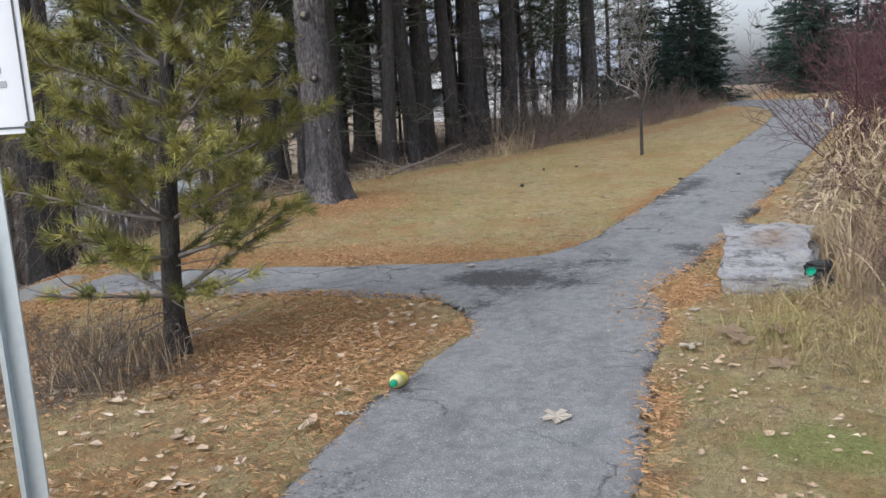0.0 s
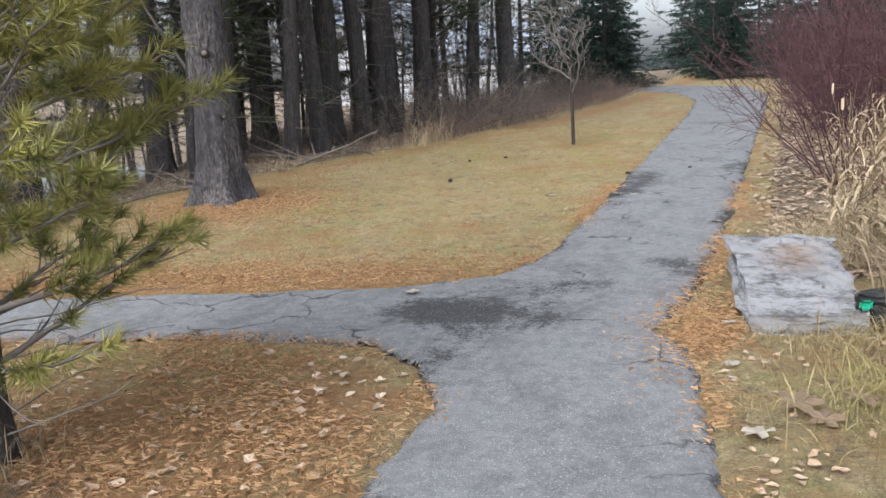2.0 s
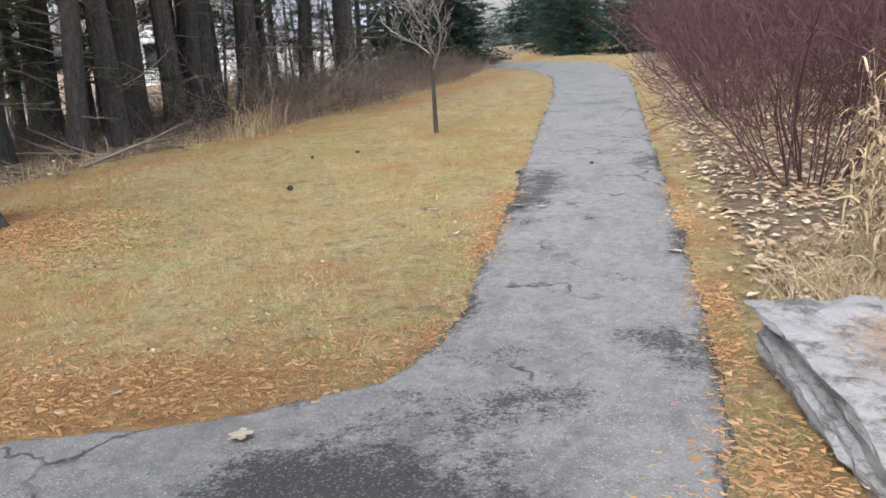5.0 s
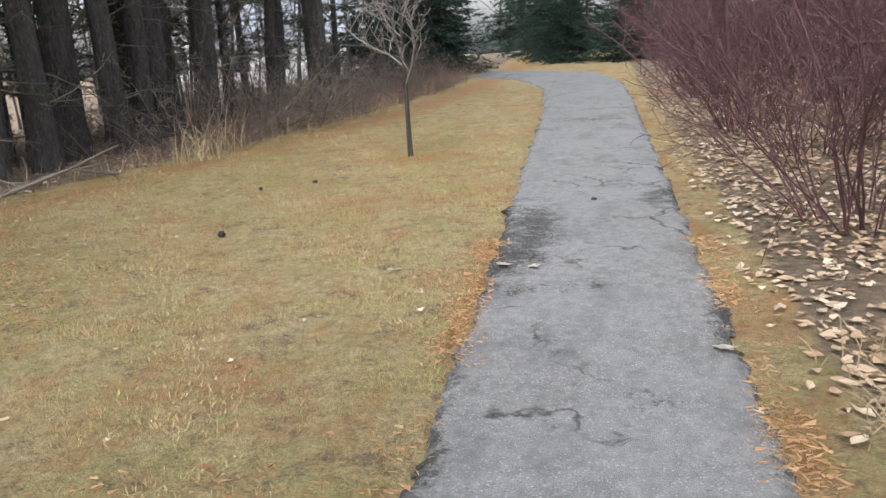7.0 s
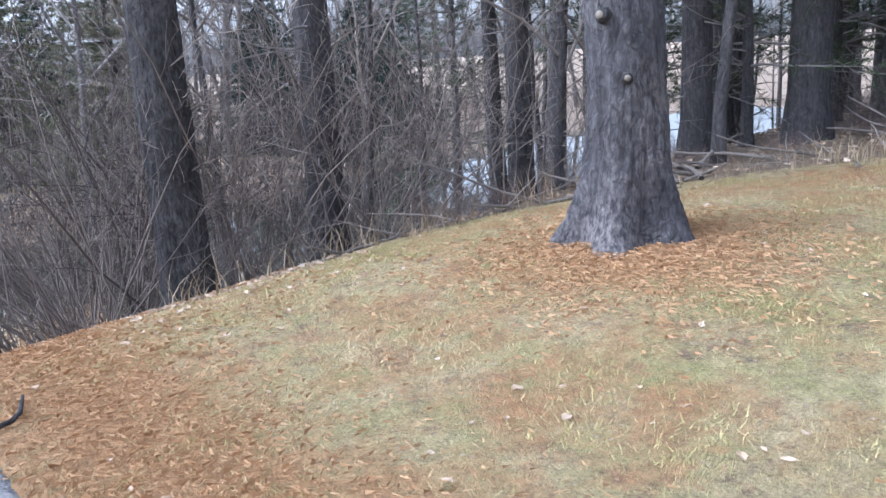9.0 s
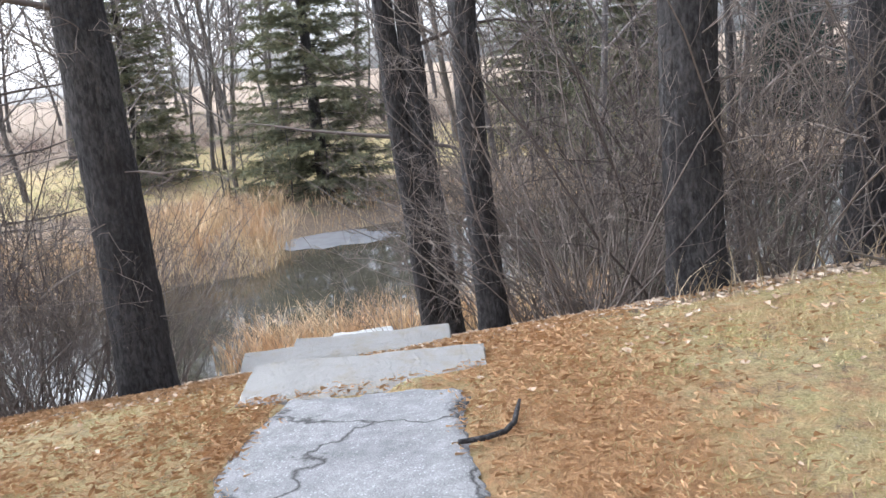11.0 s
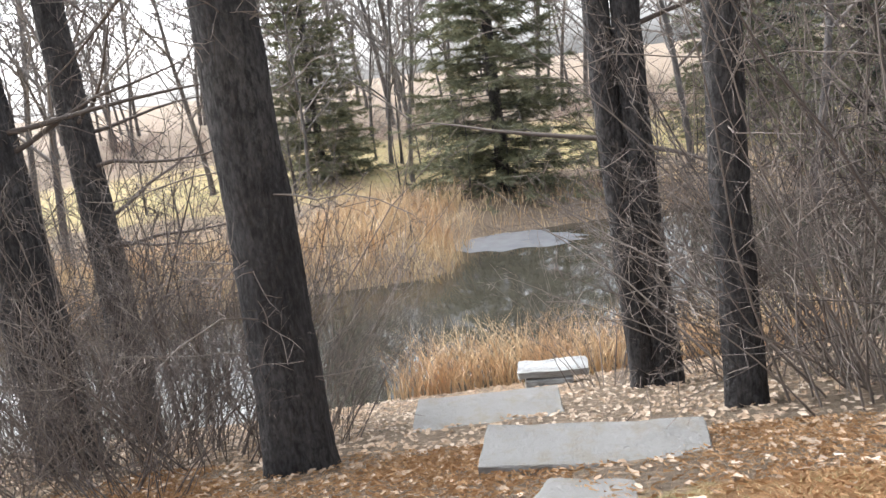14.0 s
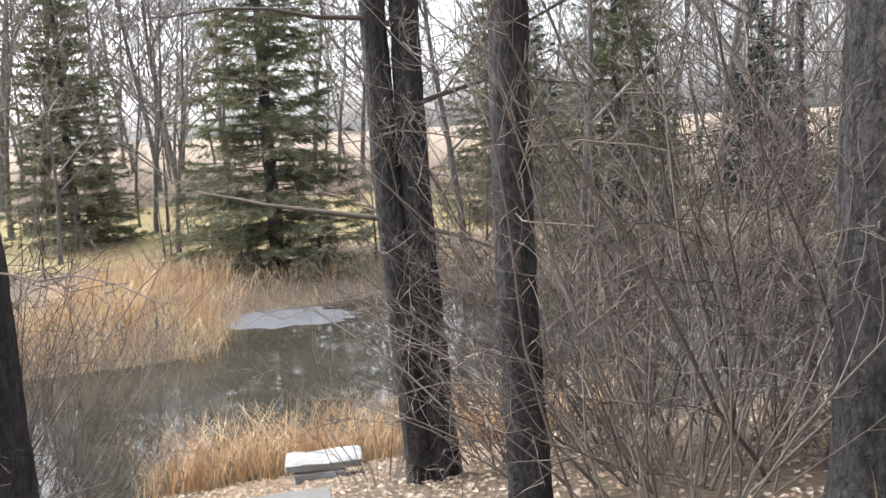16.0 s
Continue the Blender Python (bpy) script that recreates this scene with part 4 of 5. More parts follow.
# ---------- the great pine by the lawn ----------
def great_pine():
    r = random.Random(11)
    tree = thing("great_pine", "large old white pine with grey plated bark and flared roots", "tree", pose(-4.72, 8.12, gz(-4.72, 8.12) - 0.02))
    n = 150
    stem = [Vector((0.02 * math.sin(i * 0.05), 0.015 * math.sin(i * 0.07), i * 0.034 - 0.1)) for i in range(n)]
    trunk = bark_trunk(stem, [0.232 - 0.00035 * i for i in range(n)], 110, 0.024, 4.0, 8.0, 0.25, 5)
    part("trunk", trunk.mesh("great_trunk"), bark_pine, tree)
    upper = Shape().tube([(0, 0, 4.9), (0.05, 0.02, 8), (0.0, 0.1, 12), (0, 0, 16)], [0.185, 0.16, 0.11, 0.03], 18)
    part("upper_trunk", upper.mesh("great_upper"), bark_pine, tree)
    knot_mat = plain_material("cut_knot", (0.16, 0.13, 0.10), (0.30, 0.26, 0.20), 0.9, 0, 20)
    for a, z, s in ((-1.05, 1.3, 0.034), (-1.02, 1.64, 0.038), (-0.5, 0.95, 0.026), (-1.3, 2.45, 0.05), (-0.9, 2.9, 0.04), (-1.5, 3.1, 0.05)):
        d = Vector((math.cos(a), math.sin(a), 0.1))
        c = d * 0.216 + Vector((0, 0, z))
        k = Shape().tube([c, c + d * 0.035, c + d * 0.06], [s * 1.5, s * 1.25, s * 0.75], 12)
        knot = part("knot", k.mesh("knot"), bark_dark, tree)
        part("cut_face", Shape().tube([c + d * 0.058, c + d * 0.066], [s * 0.72, s * 0.6], 10).mesh("cut"), knot_mat, knot, "pale cut branch end")
    v, f = [], []
    for i in range(34):
        z = 5.2 + i * 0.31
        a = r.uniform(0, 6.28)
        q = bend((0, 0, z), (math.cos(a), math.sin(a), 0.15), (4.2 - 0.09 * i) * r.uniform(0.7, 1.1), 7, 0.08, 0.0, r)
        limbs = Shape().tube(q, taper(0.05 - 0.001 * i, 0.008, 8), 5, False)
        for m in range(12):
            pp, dd = point_on(q, 0.2 + 0.8 * (m + r.random()) / 12)
            tw = bend(pp, dd + Vector((r.gauss(0, 0.6), r.gauss(0, 0.6), r.gauss(0.1, 0.3))), r.uniform(0.3, 0.8), 3, 0.15, 0.0, r)
            limbs.tube(tw, taper(0.008, 0.004, 4), 3, False)
            for s in (0.4, 0.7, 1.0):
                pe, de = point_on(tw, s)
                tuft(v, f, pe, de, r, 12, 0.14, 0.005, 0.8)
        part("limb", limbs.mesh("great_limb"), twig_grey, tree)
    me = bpy.data.meshes.new("great_needles")
    me.from_pydata([tuple(p) for p in v], [], f)
    part("crown", me, needles_dark, tree)


great_pine()

tree = young_pine()
tree.matrix_basis = at_ground(-1.77, 2.5, 1.1)

# ---------- tall trunks by the pond ----------
def pond_trunk(x, y, radius, lean, tall, seed, label, second=None, limb_h=2.6):
    r = random.Random(seed)
    tree = thing("pond_tree", label, "tree", pose(x, y, gz(x, y) - 0.1), "dark trunks above the pond")
    for k, (dx, dy, rad, ln) in enumerate([(0, 0, radius, lean)] + ([second] if second else [])):
        n = 80
        stem = [Vector((dx + ln[0] * i * 0.1, dy + ln[1] * i * 0.1 + 0.03 * math.sin(i * 0.09 + seed), i * 0.1)) for i in range(n)]
        sh = bark_trunk(stem, [rad * (1.0 - 0.0042 * i) for i in range(n)], 40, 0.014, seed + k, 10.0, rad * 0.45, 4)
        part("trunk", sh.mesh("pond_trunk"), bark_dark, tree)
        top = stem[-1]
        q = bend(top, Vector((ln[0], ln[1], 1)), 5, 6, 0.05, 0.0, r)
        part("upper_trunk", Shape().tube(q, taper(rad * 0.66, 0.03, 7), 8, False).mesh("pond_upper"), bark_dark, tree)
        for i in range(44):
            big = i <= 9
            z = r.uniform(limb_h, 8.0) if big else r.uniform(0.2, 7.0)
            p, _d = point_on(stem, z / 8.0)
            a = r.uniform(0, 6.28)
            b = bend(p, (math.cos(a), math.sin(a), r.uniform(0.0, 0.5)), r.uniform(1.2, 3.0) if big else r.uniform(0.4, 1.4), 6, 0.14, 0.0, r)
            limb = Shape().tube(b, taper(0.03 if big else 0.006, 0.003, 7), 5, False)
            branch_out(limb, b, 0.014 if big else 0.006, r, 8 if big else 6, 0.9 if big else 0.45, 1, 3, 0.1)
            part("limb" if big else "twig", limb.mesh("pond_limb"), twig_dark if big else twig_brown, tree)
    return tree


pond_trunk(-7.1, 1.32, 0.225, (0.0, 0.014), 8, 1.0, "dark rough-barked trunk tangled with bare twigs beside the slabs")
pond_trunk(-11.0, 2.86, 0.145, (0.0, -0.042), 8, 2.0, "double dark trunk parting from one base near the bench", (-0.05, 0.2, 0.16, (0.0, -0.026)))
pond_trunk(-8.55, 4.03, 0.135, (0.0, -0.006), 8, 3.0, "slender dark trunk among bare saplings")
pond_trunk(-7.45, 5.78, 0.215, (0.01, -0.012), 8, 4.0, "stout grey-brown trunk at the lawn edge")
pond_trunk(-8.0, -1.75, 0.28, (0.02, -0.06), 8, 5.0, "thick dark trunk leaning over the pond bank")
pond_trunk(-10.4, -3.3, 0.22, (0.0, -0.015), 8, 6.0, "dark forked trunk on the pond bank", (0.3, -0.6, 0.1, (0.0, -0.05)))

# ---------- woods ----------
label = "tall dark pine trunk with dead side branches"
pines = [woods_pine("woods_pine", label, 20 + k, 13 + k, 0.2 + 0.02 * k, 4.2 + k * 0.7, bark_wood, needles_dark) for k in range(3)]
spots = [(-6.9, 14.2, 0.9), (-7.2, 15.2, 1.1), (-6.7, 15.6, 0.75), (-6.75, 16.5, 0.95), (-7.2, 17.6, 1.35), (-6.6, 18.4, 1.25), (-6.3, 20.8, 0.7),
         (-5.5, 21.5, 1.0), (-8.6, 11.7, 1.05), (-9.2, 12.6, 0.85), (-7.9, 12.7, 1.0), (-6.85, 13.1, 0.85), (-9.6, 9.9, 0.95), (-9.3, 7.4, 0.9), 
         (-11.0, 10.3, 0.75), (-7.4, 18.6, 1.2), (-8.8, 15.2, 1.1), (-10.5, 13.8, 1.0), (-12.5, 12.0, 1.0), (-11.6, 17.0, 1.1), (-9.0, 20.0, 1.2), (-7.2, 23.5, 1.0),
         (-10.5, 24, 1.2), (-13.5, 15.5, 1.1), (-14.5, 20.5, 1.2)]
r = random.Random(5)
used = set()
for i, (x, y, s) in enumerate(spots):
    k = i % 3
    m = at_ground(x, y, r.uniform(0, 6.28), s, 0.05)
    if k not in used:
        used.add(k)
        pines[k].matrix_basis = m
        tagged(pines[k], group="woods pines")
    else:
        tagged(copy_thing(pines[k], m), group="woods pines")

low = woods_pine("woods_pine", "young dark pine with low green boughs in the woods", 27, 9.0, 0.12, 1.6, bark_wood, needles_dark, 2.2, 10, 10)
low.matrix_basis = at_ground(-11.5, 12.8, 0.4, 0.9)
for x, y, s in ((-8.3, 12.2, 0.7), (-7.9, 14.8, 0.8), (-9.4, 17.4, 1.0), (-7.0, 20.2, 0.9), (-10.2, 16.4, 1.0), (-8.6, 19.5, 1.0), (-8.4, 24.5, 1.0), (-6.8, 27.0, 0.9), (-9.3, 14.6, 0.8), (-19, 13, 1.1)):
    tagged(copy_thing(low, at_ground(x, y, r.uniform(0, 6.28), s)), group="woods pines")

# conifers at the head of the path and over the pond
dark_spruce = spruce("spruce", "dense dark green spruce with drooping boughs", 31, 6.5, 2.3, needles_spruce, 0.24, -0.04, 1.1, 0.2, (7, 0.16))
dark_spruce.matrix_basis = at_ground(-4.6, 29.5, 0.3, 0.75)
for x, y, s in ((-0.9, 33.8, 0.85), (1.2, 32.6, 0.8), (3.2, 31.0, 0.95), (-1.6, 38.0, 1.1), (2.2, 36.5, 1.1), (-5.5, 32, 1.15), (5.6, 28.5, 1.1), (-0.2, 44, 1.1), (7.5, 36, 1.3), (-8.0, 35.5, 1.3), (-3.6, 50, 1.5), (4, 47, 1.4), (-45, 8, 1.7), (-48, 14, 1.9), (-42, 18, 1.6), (-50, 3, 1.8), (-41, 12.5, 1.4), (-46, 21, 1.8), (-36, 15.5, 1.3)):
    copy_thing(dark_spruce, at_ground(x, y, r.uniform(0, 6.28), s))
cedar = spruce("cedar", "open olive-green cedar growing on the far pond bank", 32, 13.5, 3.4, needles_cedar, 0.25, -0.02, 0.85, 0.15, (10, 0.28), 0.3)
cedar.matrix_basis = at_ground(-28.6, -4.6, 0.5, 1.0)
for x, y, s in ((-33.5, -14.2, 0.85), (-38, 2, 0.9), (-31, 6.0, 0.85)):
    copy_thing(cedar, at_ground(x, y, r.uniform(0, 6.28), s))

# bare trees
maple = bare_tree("bare_tree", "bare grey-brown winter tree with fine twigs", 41, 8.0, 0.12, bark_wood, twig_grey, 14, 0.22)
maple.matrix_basis = at_ground(-36.5, -12.0, 0.4, 0.6)
far_tree = bare_tree("bare_tree", "tall bare tree beyond the pond", 46, 2.9, 0.023, bark_hazed, twig_grey, 16, 0.2, 2, 0.035, 0.42)
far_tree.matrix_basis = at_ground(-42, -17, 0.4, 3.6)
maple2 = bare_tree("sapling", "slim bare sapling in the woods", 42, 6.0, 0.05, bark_wood, twig_brown, 12, 0.15, 1, 0.05, 0.3)
maple2.matrix_basis = at_ground(-8.2, 10.2, 0.4, 1.0)
placed = 0
while placed < 85:
    x, y = r.uniform(-26, -6.6), r.uniform(5.0, 36)
    if lawn_depth(x, y) > -0.8 or y < 9.5 and x > -10.5 or gz(x, y) < WATER + 0.15:
        continue
    tagged(copy_thing(maple2, at_ground(x, y, r.uniform(0, 6.28), r.uniform(0.7, 1.5))), group="woods saplings")
    placed += 1
for k in range(80):
    a, d = r.uniform(0, 6.28), r.uniform(38, 85)
    x, y = d * math.cos(a), 6 + d * math.sin(a)
    if abs(x + 17) < 12 and 38 < y < 70 or gz(x, y) < WATER + 0.1 or abs(x) < 6 and y > 0:
        continue
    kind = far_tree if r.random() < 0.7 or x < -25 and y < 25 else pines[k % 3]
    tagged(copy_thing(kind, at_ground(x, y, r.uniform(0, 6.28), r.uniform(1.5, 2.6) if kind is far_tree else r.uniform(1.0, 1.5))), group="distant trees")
for x, y, s in ((-30, -9, 0.5), (-33, -9.5, 0.6), (-31, -14, 0.6), (-36, -17, 0.7), (-38, -14, 0.8), (-29, -1.5, 0.6), (-29, 2.5, 0.7), (-24, -14, 0.55), (-27, -18, 0.6), (-22, -17, 0.5), (-26.5, 5, 0.7)):
    copy_thing(maple, at_ground(x, y, r.uniform(0, 6.28), s))

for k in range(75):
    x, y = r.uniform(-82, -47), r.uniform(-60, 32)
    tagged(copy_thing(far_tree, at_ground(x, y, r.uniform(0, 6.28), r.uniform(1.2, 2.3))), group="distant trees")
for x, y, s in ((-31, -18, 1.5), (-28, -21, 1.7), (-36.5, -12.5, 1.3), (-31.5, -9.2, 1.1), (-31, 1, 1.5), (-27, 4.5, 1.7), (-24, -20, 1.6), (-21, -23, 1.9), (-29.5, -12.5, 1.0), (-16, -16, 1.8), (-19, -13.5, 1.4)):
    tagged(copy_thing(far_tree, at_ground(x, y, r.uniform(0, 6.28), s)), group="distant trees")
for k in range(26):
    y = r.uniform(-24, 14)
    b = r.uniform(1.5, 6.0)
    x = -26.5 - b - (y + 3.5) * 0.5 * 1.03
    if gz(x, y) > WATER:
        tagged(copy_thing(maple2 if k % 3 else maple, at_ground(x, y, r.uniform(0, 6.28), r.uniform(0.35, 0.7))), group="far bank saplings")

# the sapling on the lawn
sap = bare_tree("lawn_sapling", "small bare ornamental sapling standing alone on the lawn", 44, 1.7, 0.021, bark_young, twig_grey, 16, 0.32, 2, 0.012, 0.42)
sap.matrix_basis = at_ground(-2.05, 14.15, 0.0, 1.75)

# ---------- shrubs ----------
red = [stems_shrub("red_twig_shrub", "dense red-stemmed leafless dogwood shrub", twig_red, 50 + k, 38, 2.4, 1.0, 9, 1, 0.010, 0.42, 0.2) for k in range(2)]
red[0].matrix_basis = at_ground(1.95, 10.3, 0.2)
red[1].matrix_basis = at_ground(2.3, 13.2, 1.3)
for i, (x, y, s) in enumerate(((2.0, 15.2, 1.0), (2.3, 17.4, 1.05), (2.1, 19.6, 1.0), (2.2, 22.0, 1.0), (3.4, 9.2, 1.1), (3.5, 11.8, 1.15), (3.6, 14.5, 1.15), (3.7, 17.2, 1.2), (3.5, 20.3, 1.2), (4.8, 10.5, 1.25), (5.0, 14.0, 1.3), (4.9, 18.0, 1.3), (3.2, 24.5, 1.1), (4.2, 7.2, 1.1), (5.6, 8.4, 1.2))):
    tagged(copy_thing(red[i % 2], at_ground(x, y, r.uniform(0, 6.28), s)), group="red dogwood hedge")
for x, y, s in ((2.9, 5.3, 0.6), (3.4, 4.3, 0.6), (2.6, 6.4, 0.55), (3.3, 6.2, 0.75), (4.2, 5.2, 0.85), (2.5, 4.7, 0.38)):
    tagged(copy_thing(red[0], at_ground(x, y, r.uniform(0, 6.28), s)), group="red dogwood hedge")
for o in red:
    tagged(o, group="red dogwood hedge")
thick = [stems_shrub("bare_thicket", "tangled thicket of thin bare brown stems", (twig_brown, twig_dark, twig_brown)[k], 60 + k, 21, 3.7, 1.0, 7, 1, 0.012, 0.75, 0.16) for k in range(3)]
spots = [(-8.6, 5.0, 1.0), (-9.2, 5.9, 1.1), (-9.6, 4.6, 1.0), (-8.5, 6.6, 0.95), (-10.3, 5.4, 1.1), (-10.0, 7.0, 1.1), (-9.0, 8.2, 1.0), (-11.2, 6.2, 1.2), (-8.9, 9.4, 0.9), (-12.0, 4.6, 1.0),
         (-12.0, 7.6, 1.1), (-10.8, 8.6, 1.0), (-8.4, 7.5, 0.8), (-11.9, 3.4, 0.7), (-13.2, 4.2, 0.9), (-7.9, 4.95, 0.7),
         (-7.6, 0.2, 0.55), (-8.6, -0.8, 0.7), (-7.2, -1.6, 0.6), (-9.6, -2.2, 0.8), (-9.2, 0.1, 0.5), (-10.8, -4.6, 0.9), (-6.6, 0.1, 0.4), (-6.2, -1.5, 0.6), (-12, -5.8, 0.9), (-7.8, -3.6, 0.9), (-6.0, -0.3, 0.45), (-6.9, -0.9, 0.6), (-6.3, 0.7, 0.38), (-7.5, -0.5, 0.6), (-5.5, -1.3, 0.6), (-8.4, 0.6, 0.45), (-6.4, -2.6, 0.8), (-8.2, -0.3, 0.9), (-9.0, -1.3, 1.0), (-7.6, -1.0, 0.85), (-9.9, -0.6, 0.8), (-8.2, -2.6, 1.0), (-10.6, 4.2, 0.8), (-11.6, 2.3, 0.5), (-12.2, 3.9, 0.7), (-9.0, 4.9, 0.8)]
for i, (x, y, s) in enumerate(spots):
    m = at_ground(x, y, r.uniform(0, 6.28), s)
    if i < 3:
        thick[i].matrix_basis = m
        tagged(thick[i], group="bare thicket")
    else:
        tagged(copy_thing(thick[i % 3], m), group="bare thicket")
bram = [stems_shrub("bramble", "low brown bramble tangle along the woods edge", (twig_brown, twig_russet)[k], 70 + k, 48, 1.35, 1.7, 6, 1, 0.007, 0.75, 0.0, True) for k in range(2)]
dark_bram = stems_shrub("bramble", "dark leafless bramble tangle round the young pine", twig_dark, 73, 44, 1.3, 1.7, 7, 1, 0.007, 0.75, 0.0, True)
dark_bram.matrix_basis = at_ground(-1.95, 2.0, 0.4, 0.42)
tagged(dark_bram, group="brambles")
for k in range(80):
    y = 8.5 + 21 * k / 80 + r.uniform(-0.3, 0.3)
    x = float(np.interp(y, LAWN_Y, LAWN_X)) - (r.uniform(0.1, 0.9) if k % 2 else r.uniform(0.9, 4.0))
    if y < 14.3:
        x -= 1.0
    size = r.uniform(0.35, 0.8) if y < 14.3 else r.uniform(0.6, 1.0) if k % 3 else r.uniform(1.0, 1.75)
    m = at_ground(x, y, r.uniform(0, 6.28), size)
    if k < 2:
        bram[k].matrix_basis = m
        tagged(bram[k], group="brambles")
    else:
        tagged(copy_thing(bram[k % 2], m), group="brambles")
for x, y, s in ((-8.9, 5.3, 0.7), (-9.6, 6.3, 0.8), (-8.7, 6.2, 0.7), (-10.2, 4.9, 0.7), (-7.3, -0.6, 0.5), (-7.4, -2.0, 0.6), (-3.0, 2.4, 0.5), (-3.3, 1.8, 0.55), (-2.8, 1.3, 0.5), (-3.6, 2.6, 0.5), (-2.1, 2.5, 0.42), (-2.5, 2.5, 0.45), (-1.5, 2.1, 0.32), (-1.3, 2.25, 0.28), (-1.6, 1.85, 0.34), (-1.9, 1.65, 0.36), (-1.15, 2.0, 0.22), (-1.75, 2.2, 0.4), (1.95, 3.6, 0.25), (2.2, 3.9, 0.36), (2.0, 4.3, 0.34), (1.8, 4.6, 0.26), (2.4, 3.4, 0.4), (2.4, 4.0, 0.5), (2.7, 4.9, 0.9), (2.2, 4.5, 0.5), (2.05, 5.1, 0.55), (2.4, 5.6, 0.85), (2.2, 6.0, 0.8), (2.1, 4.75, 0.4), (2.75, 5.5, 1.0), (2.6, 4.1, 0.65), (2.95, 5.0, 1.1), (2.9, 4.3, 0.9), (3.3, 5.0, 1.1), (-2.2, 2.2, 0.45), (-1.7, 2.2, 0.35), (-2.6, 2.0, 0.5), (-2.3, 1.6, 0.4), (-1.9, 1.85, 0.35), (2.55, 4.6, 0.85), (3.1, 5.6, 1.2), (2.9, 3.6, 0.6), (3.7, 4.4, 1.1), (2.3, 5.3, 0.7), (2.7, 6.3, 1.1), (3.5, 6.9, 1.3), (2.9, 7.8, 1.2), (4.3, 5.6, 1.3), (-28.5, -8.5, 1.6), (-30, -11, 1.7), (-27.5, -1.0, 1.5), (-29, -6.4, 1.4), (-27.0, -3.0, 1.1), (-30.2, -3.6, 1.5), (-28, 1.2, 1.6), (-25.5, -12, 1.4), (-27.5, -15, 1.5), (-31, -16, 1.7), (-33, -10, 1.5), (-34.5, -7, 1.7), (-46, -22, 2.6), (-47, -17, 2.8), (-46, -12, 2.5), (-48, -7, 2.8), (-46, -2, 2.6), (-47, 3, 2.8), (-44, -28, 2.8), (-41, -33, 2.8), (-45, 9, 2.6)) + tuple((-52 + 3 * math.sin(k * 2.1), -42 + 3.1 * k, 3.2 + 0.9 * math.sin(k * 1.7)) for k in range(27)):
    tagged(copy_thing(dark_bram if -5 < x < 0 else bram[1 if x > 0 or x < -20 else 0], at_ground(x, y, r.uniform(0, 6.28), s)), group="brambles")


# fallen branches along the woods edge
def fallen(x, y, turn, length, seed, rad=0.03):
    q = random.Random(seed)
    ob = thing("fallen_branch", "bleached dead branch lying at the woods edge", "branch", Matrix.Translation((x, y, gz(x, y) + rad * 0.6)) @ Euler((0, -0.22 * q.random(), turn)).to_matrix().to_4x4(), "fallen branches")
    s = Shape()
    pts = bend((0, 0, 0), (1, 0, 0.06), length, 8, 0.06, 0.0, q)
    s.tube(pts, taper(rad, rad * 0.3, 9), 7)
    branch_out(s, pts, rad * 0.6, q, 6, length * 0.3, 0, 4, 0.15, 0.8, 0.3)
    part("limb", s.mesh("fallen"), dead_wood, ob)


for k in range(36):
    y = 8.4 + 5.4 * k / 36
    fallen(float(np.interp(y, LAWN_Y, LAWN_X)) + 0.1 - r.random() * 0.9, y, r.uniform(0, 6.28), r.uniform(0.5, 1.5), 100 + k, r.uniform(0.01, 0.026))
for k in range(9):
    y = 6.8 + 1.8 * k / 9
    fallen(float(np.interp(y, LAWN_Y, LAWN_X)) + 0.05 - r.random() * 0.4, y, r.uniform(0, 6.28), r.uniform(0.4, 1.0), 140 + k, r.uniform(0.01, 0.018))

# ---------- dry grass, reeds, turf, leaves ----------
def leafy_stalks(name, label, places, lo, hi, seed):
    """Dead canary grass: upright stalks with broad leaves that break and hang."""
    q = random.Random(seed)
    sh = Shape()
    for x, y in places:
        tall = q.uniform(lo, hi)
        stalk = bend((x, y, gz(x, y) - 0.02), (q.gauss(0, 0.16), q.gauss(0, 0.16), 1), tall, 6, 0.05, 0.0, q)
        sh.tube(stalk, taper(0.0035, 0.0015, 7), 3, False)
        for k in range(q.randint(4, 7)):
            p, d = point_on(stalk, 0.25 + 0.75 * (k + q.random()) / 7)
            a, ln, w = q.uniform(0, 6.28), q.uniform(0.14, 0.34), q.uniform(0.004, 0.0085)
            out = Vector((math.cos(a), math.sin(a), 0))
            side = Vector((-out.y, out.x, q.uniform(-0.4, 0.4))) * w
            left, right, c, slope = [], [], p.copy(), q.uniform(0.5, 1.3)
            for m in range(6):
                ww = side * (1.0, 1.2, 1.1, 0.9, 0.6, 0.1)[m]
                left.append(c - ww)
                right.append(c + ww)
                c = c + (out + Vector((0, 0, slope))).normalized() * ln / 5
                slope -= q.uniform(0.3, 1.0)
            sh.strip(left, right)
    return tagged(part(name, sh.mesh(name), straw), label, "grass", "", "stuff")


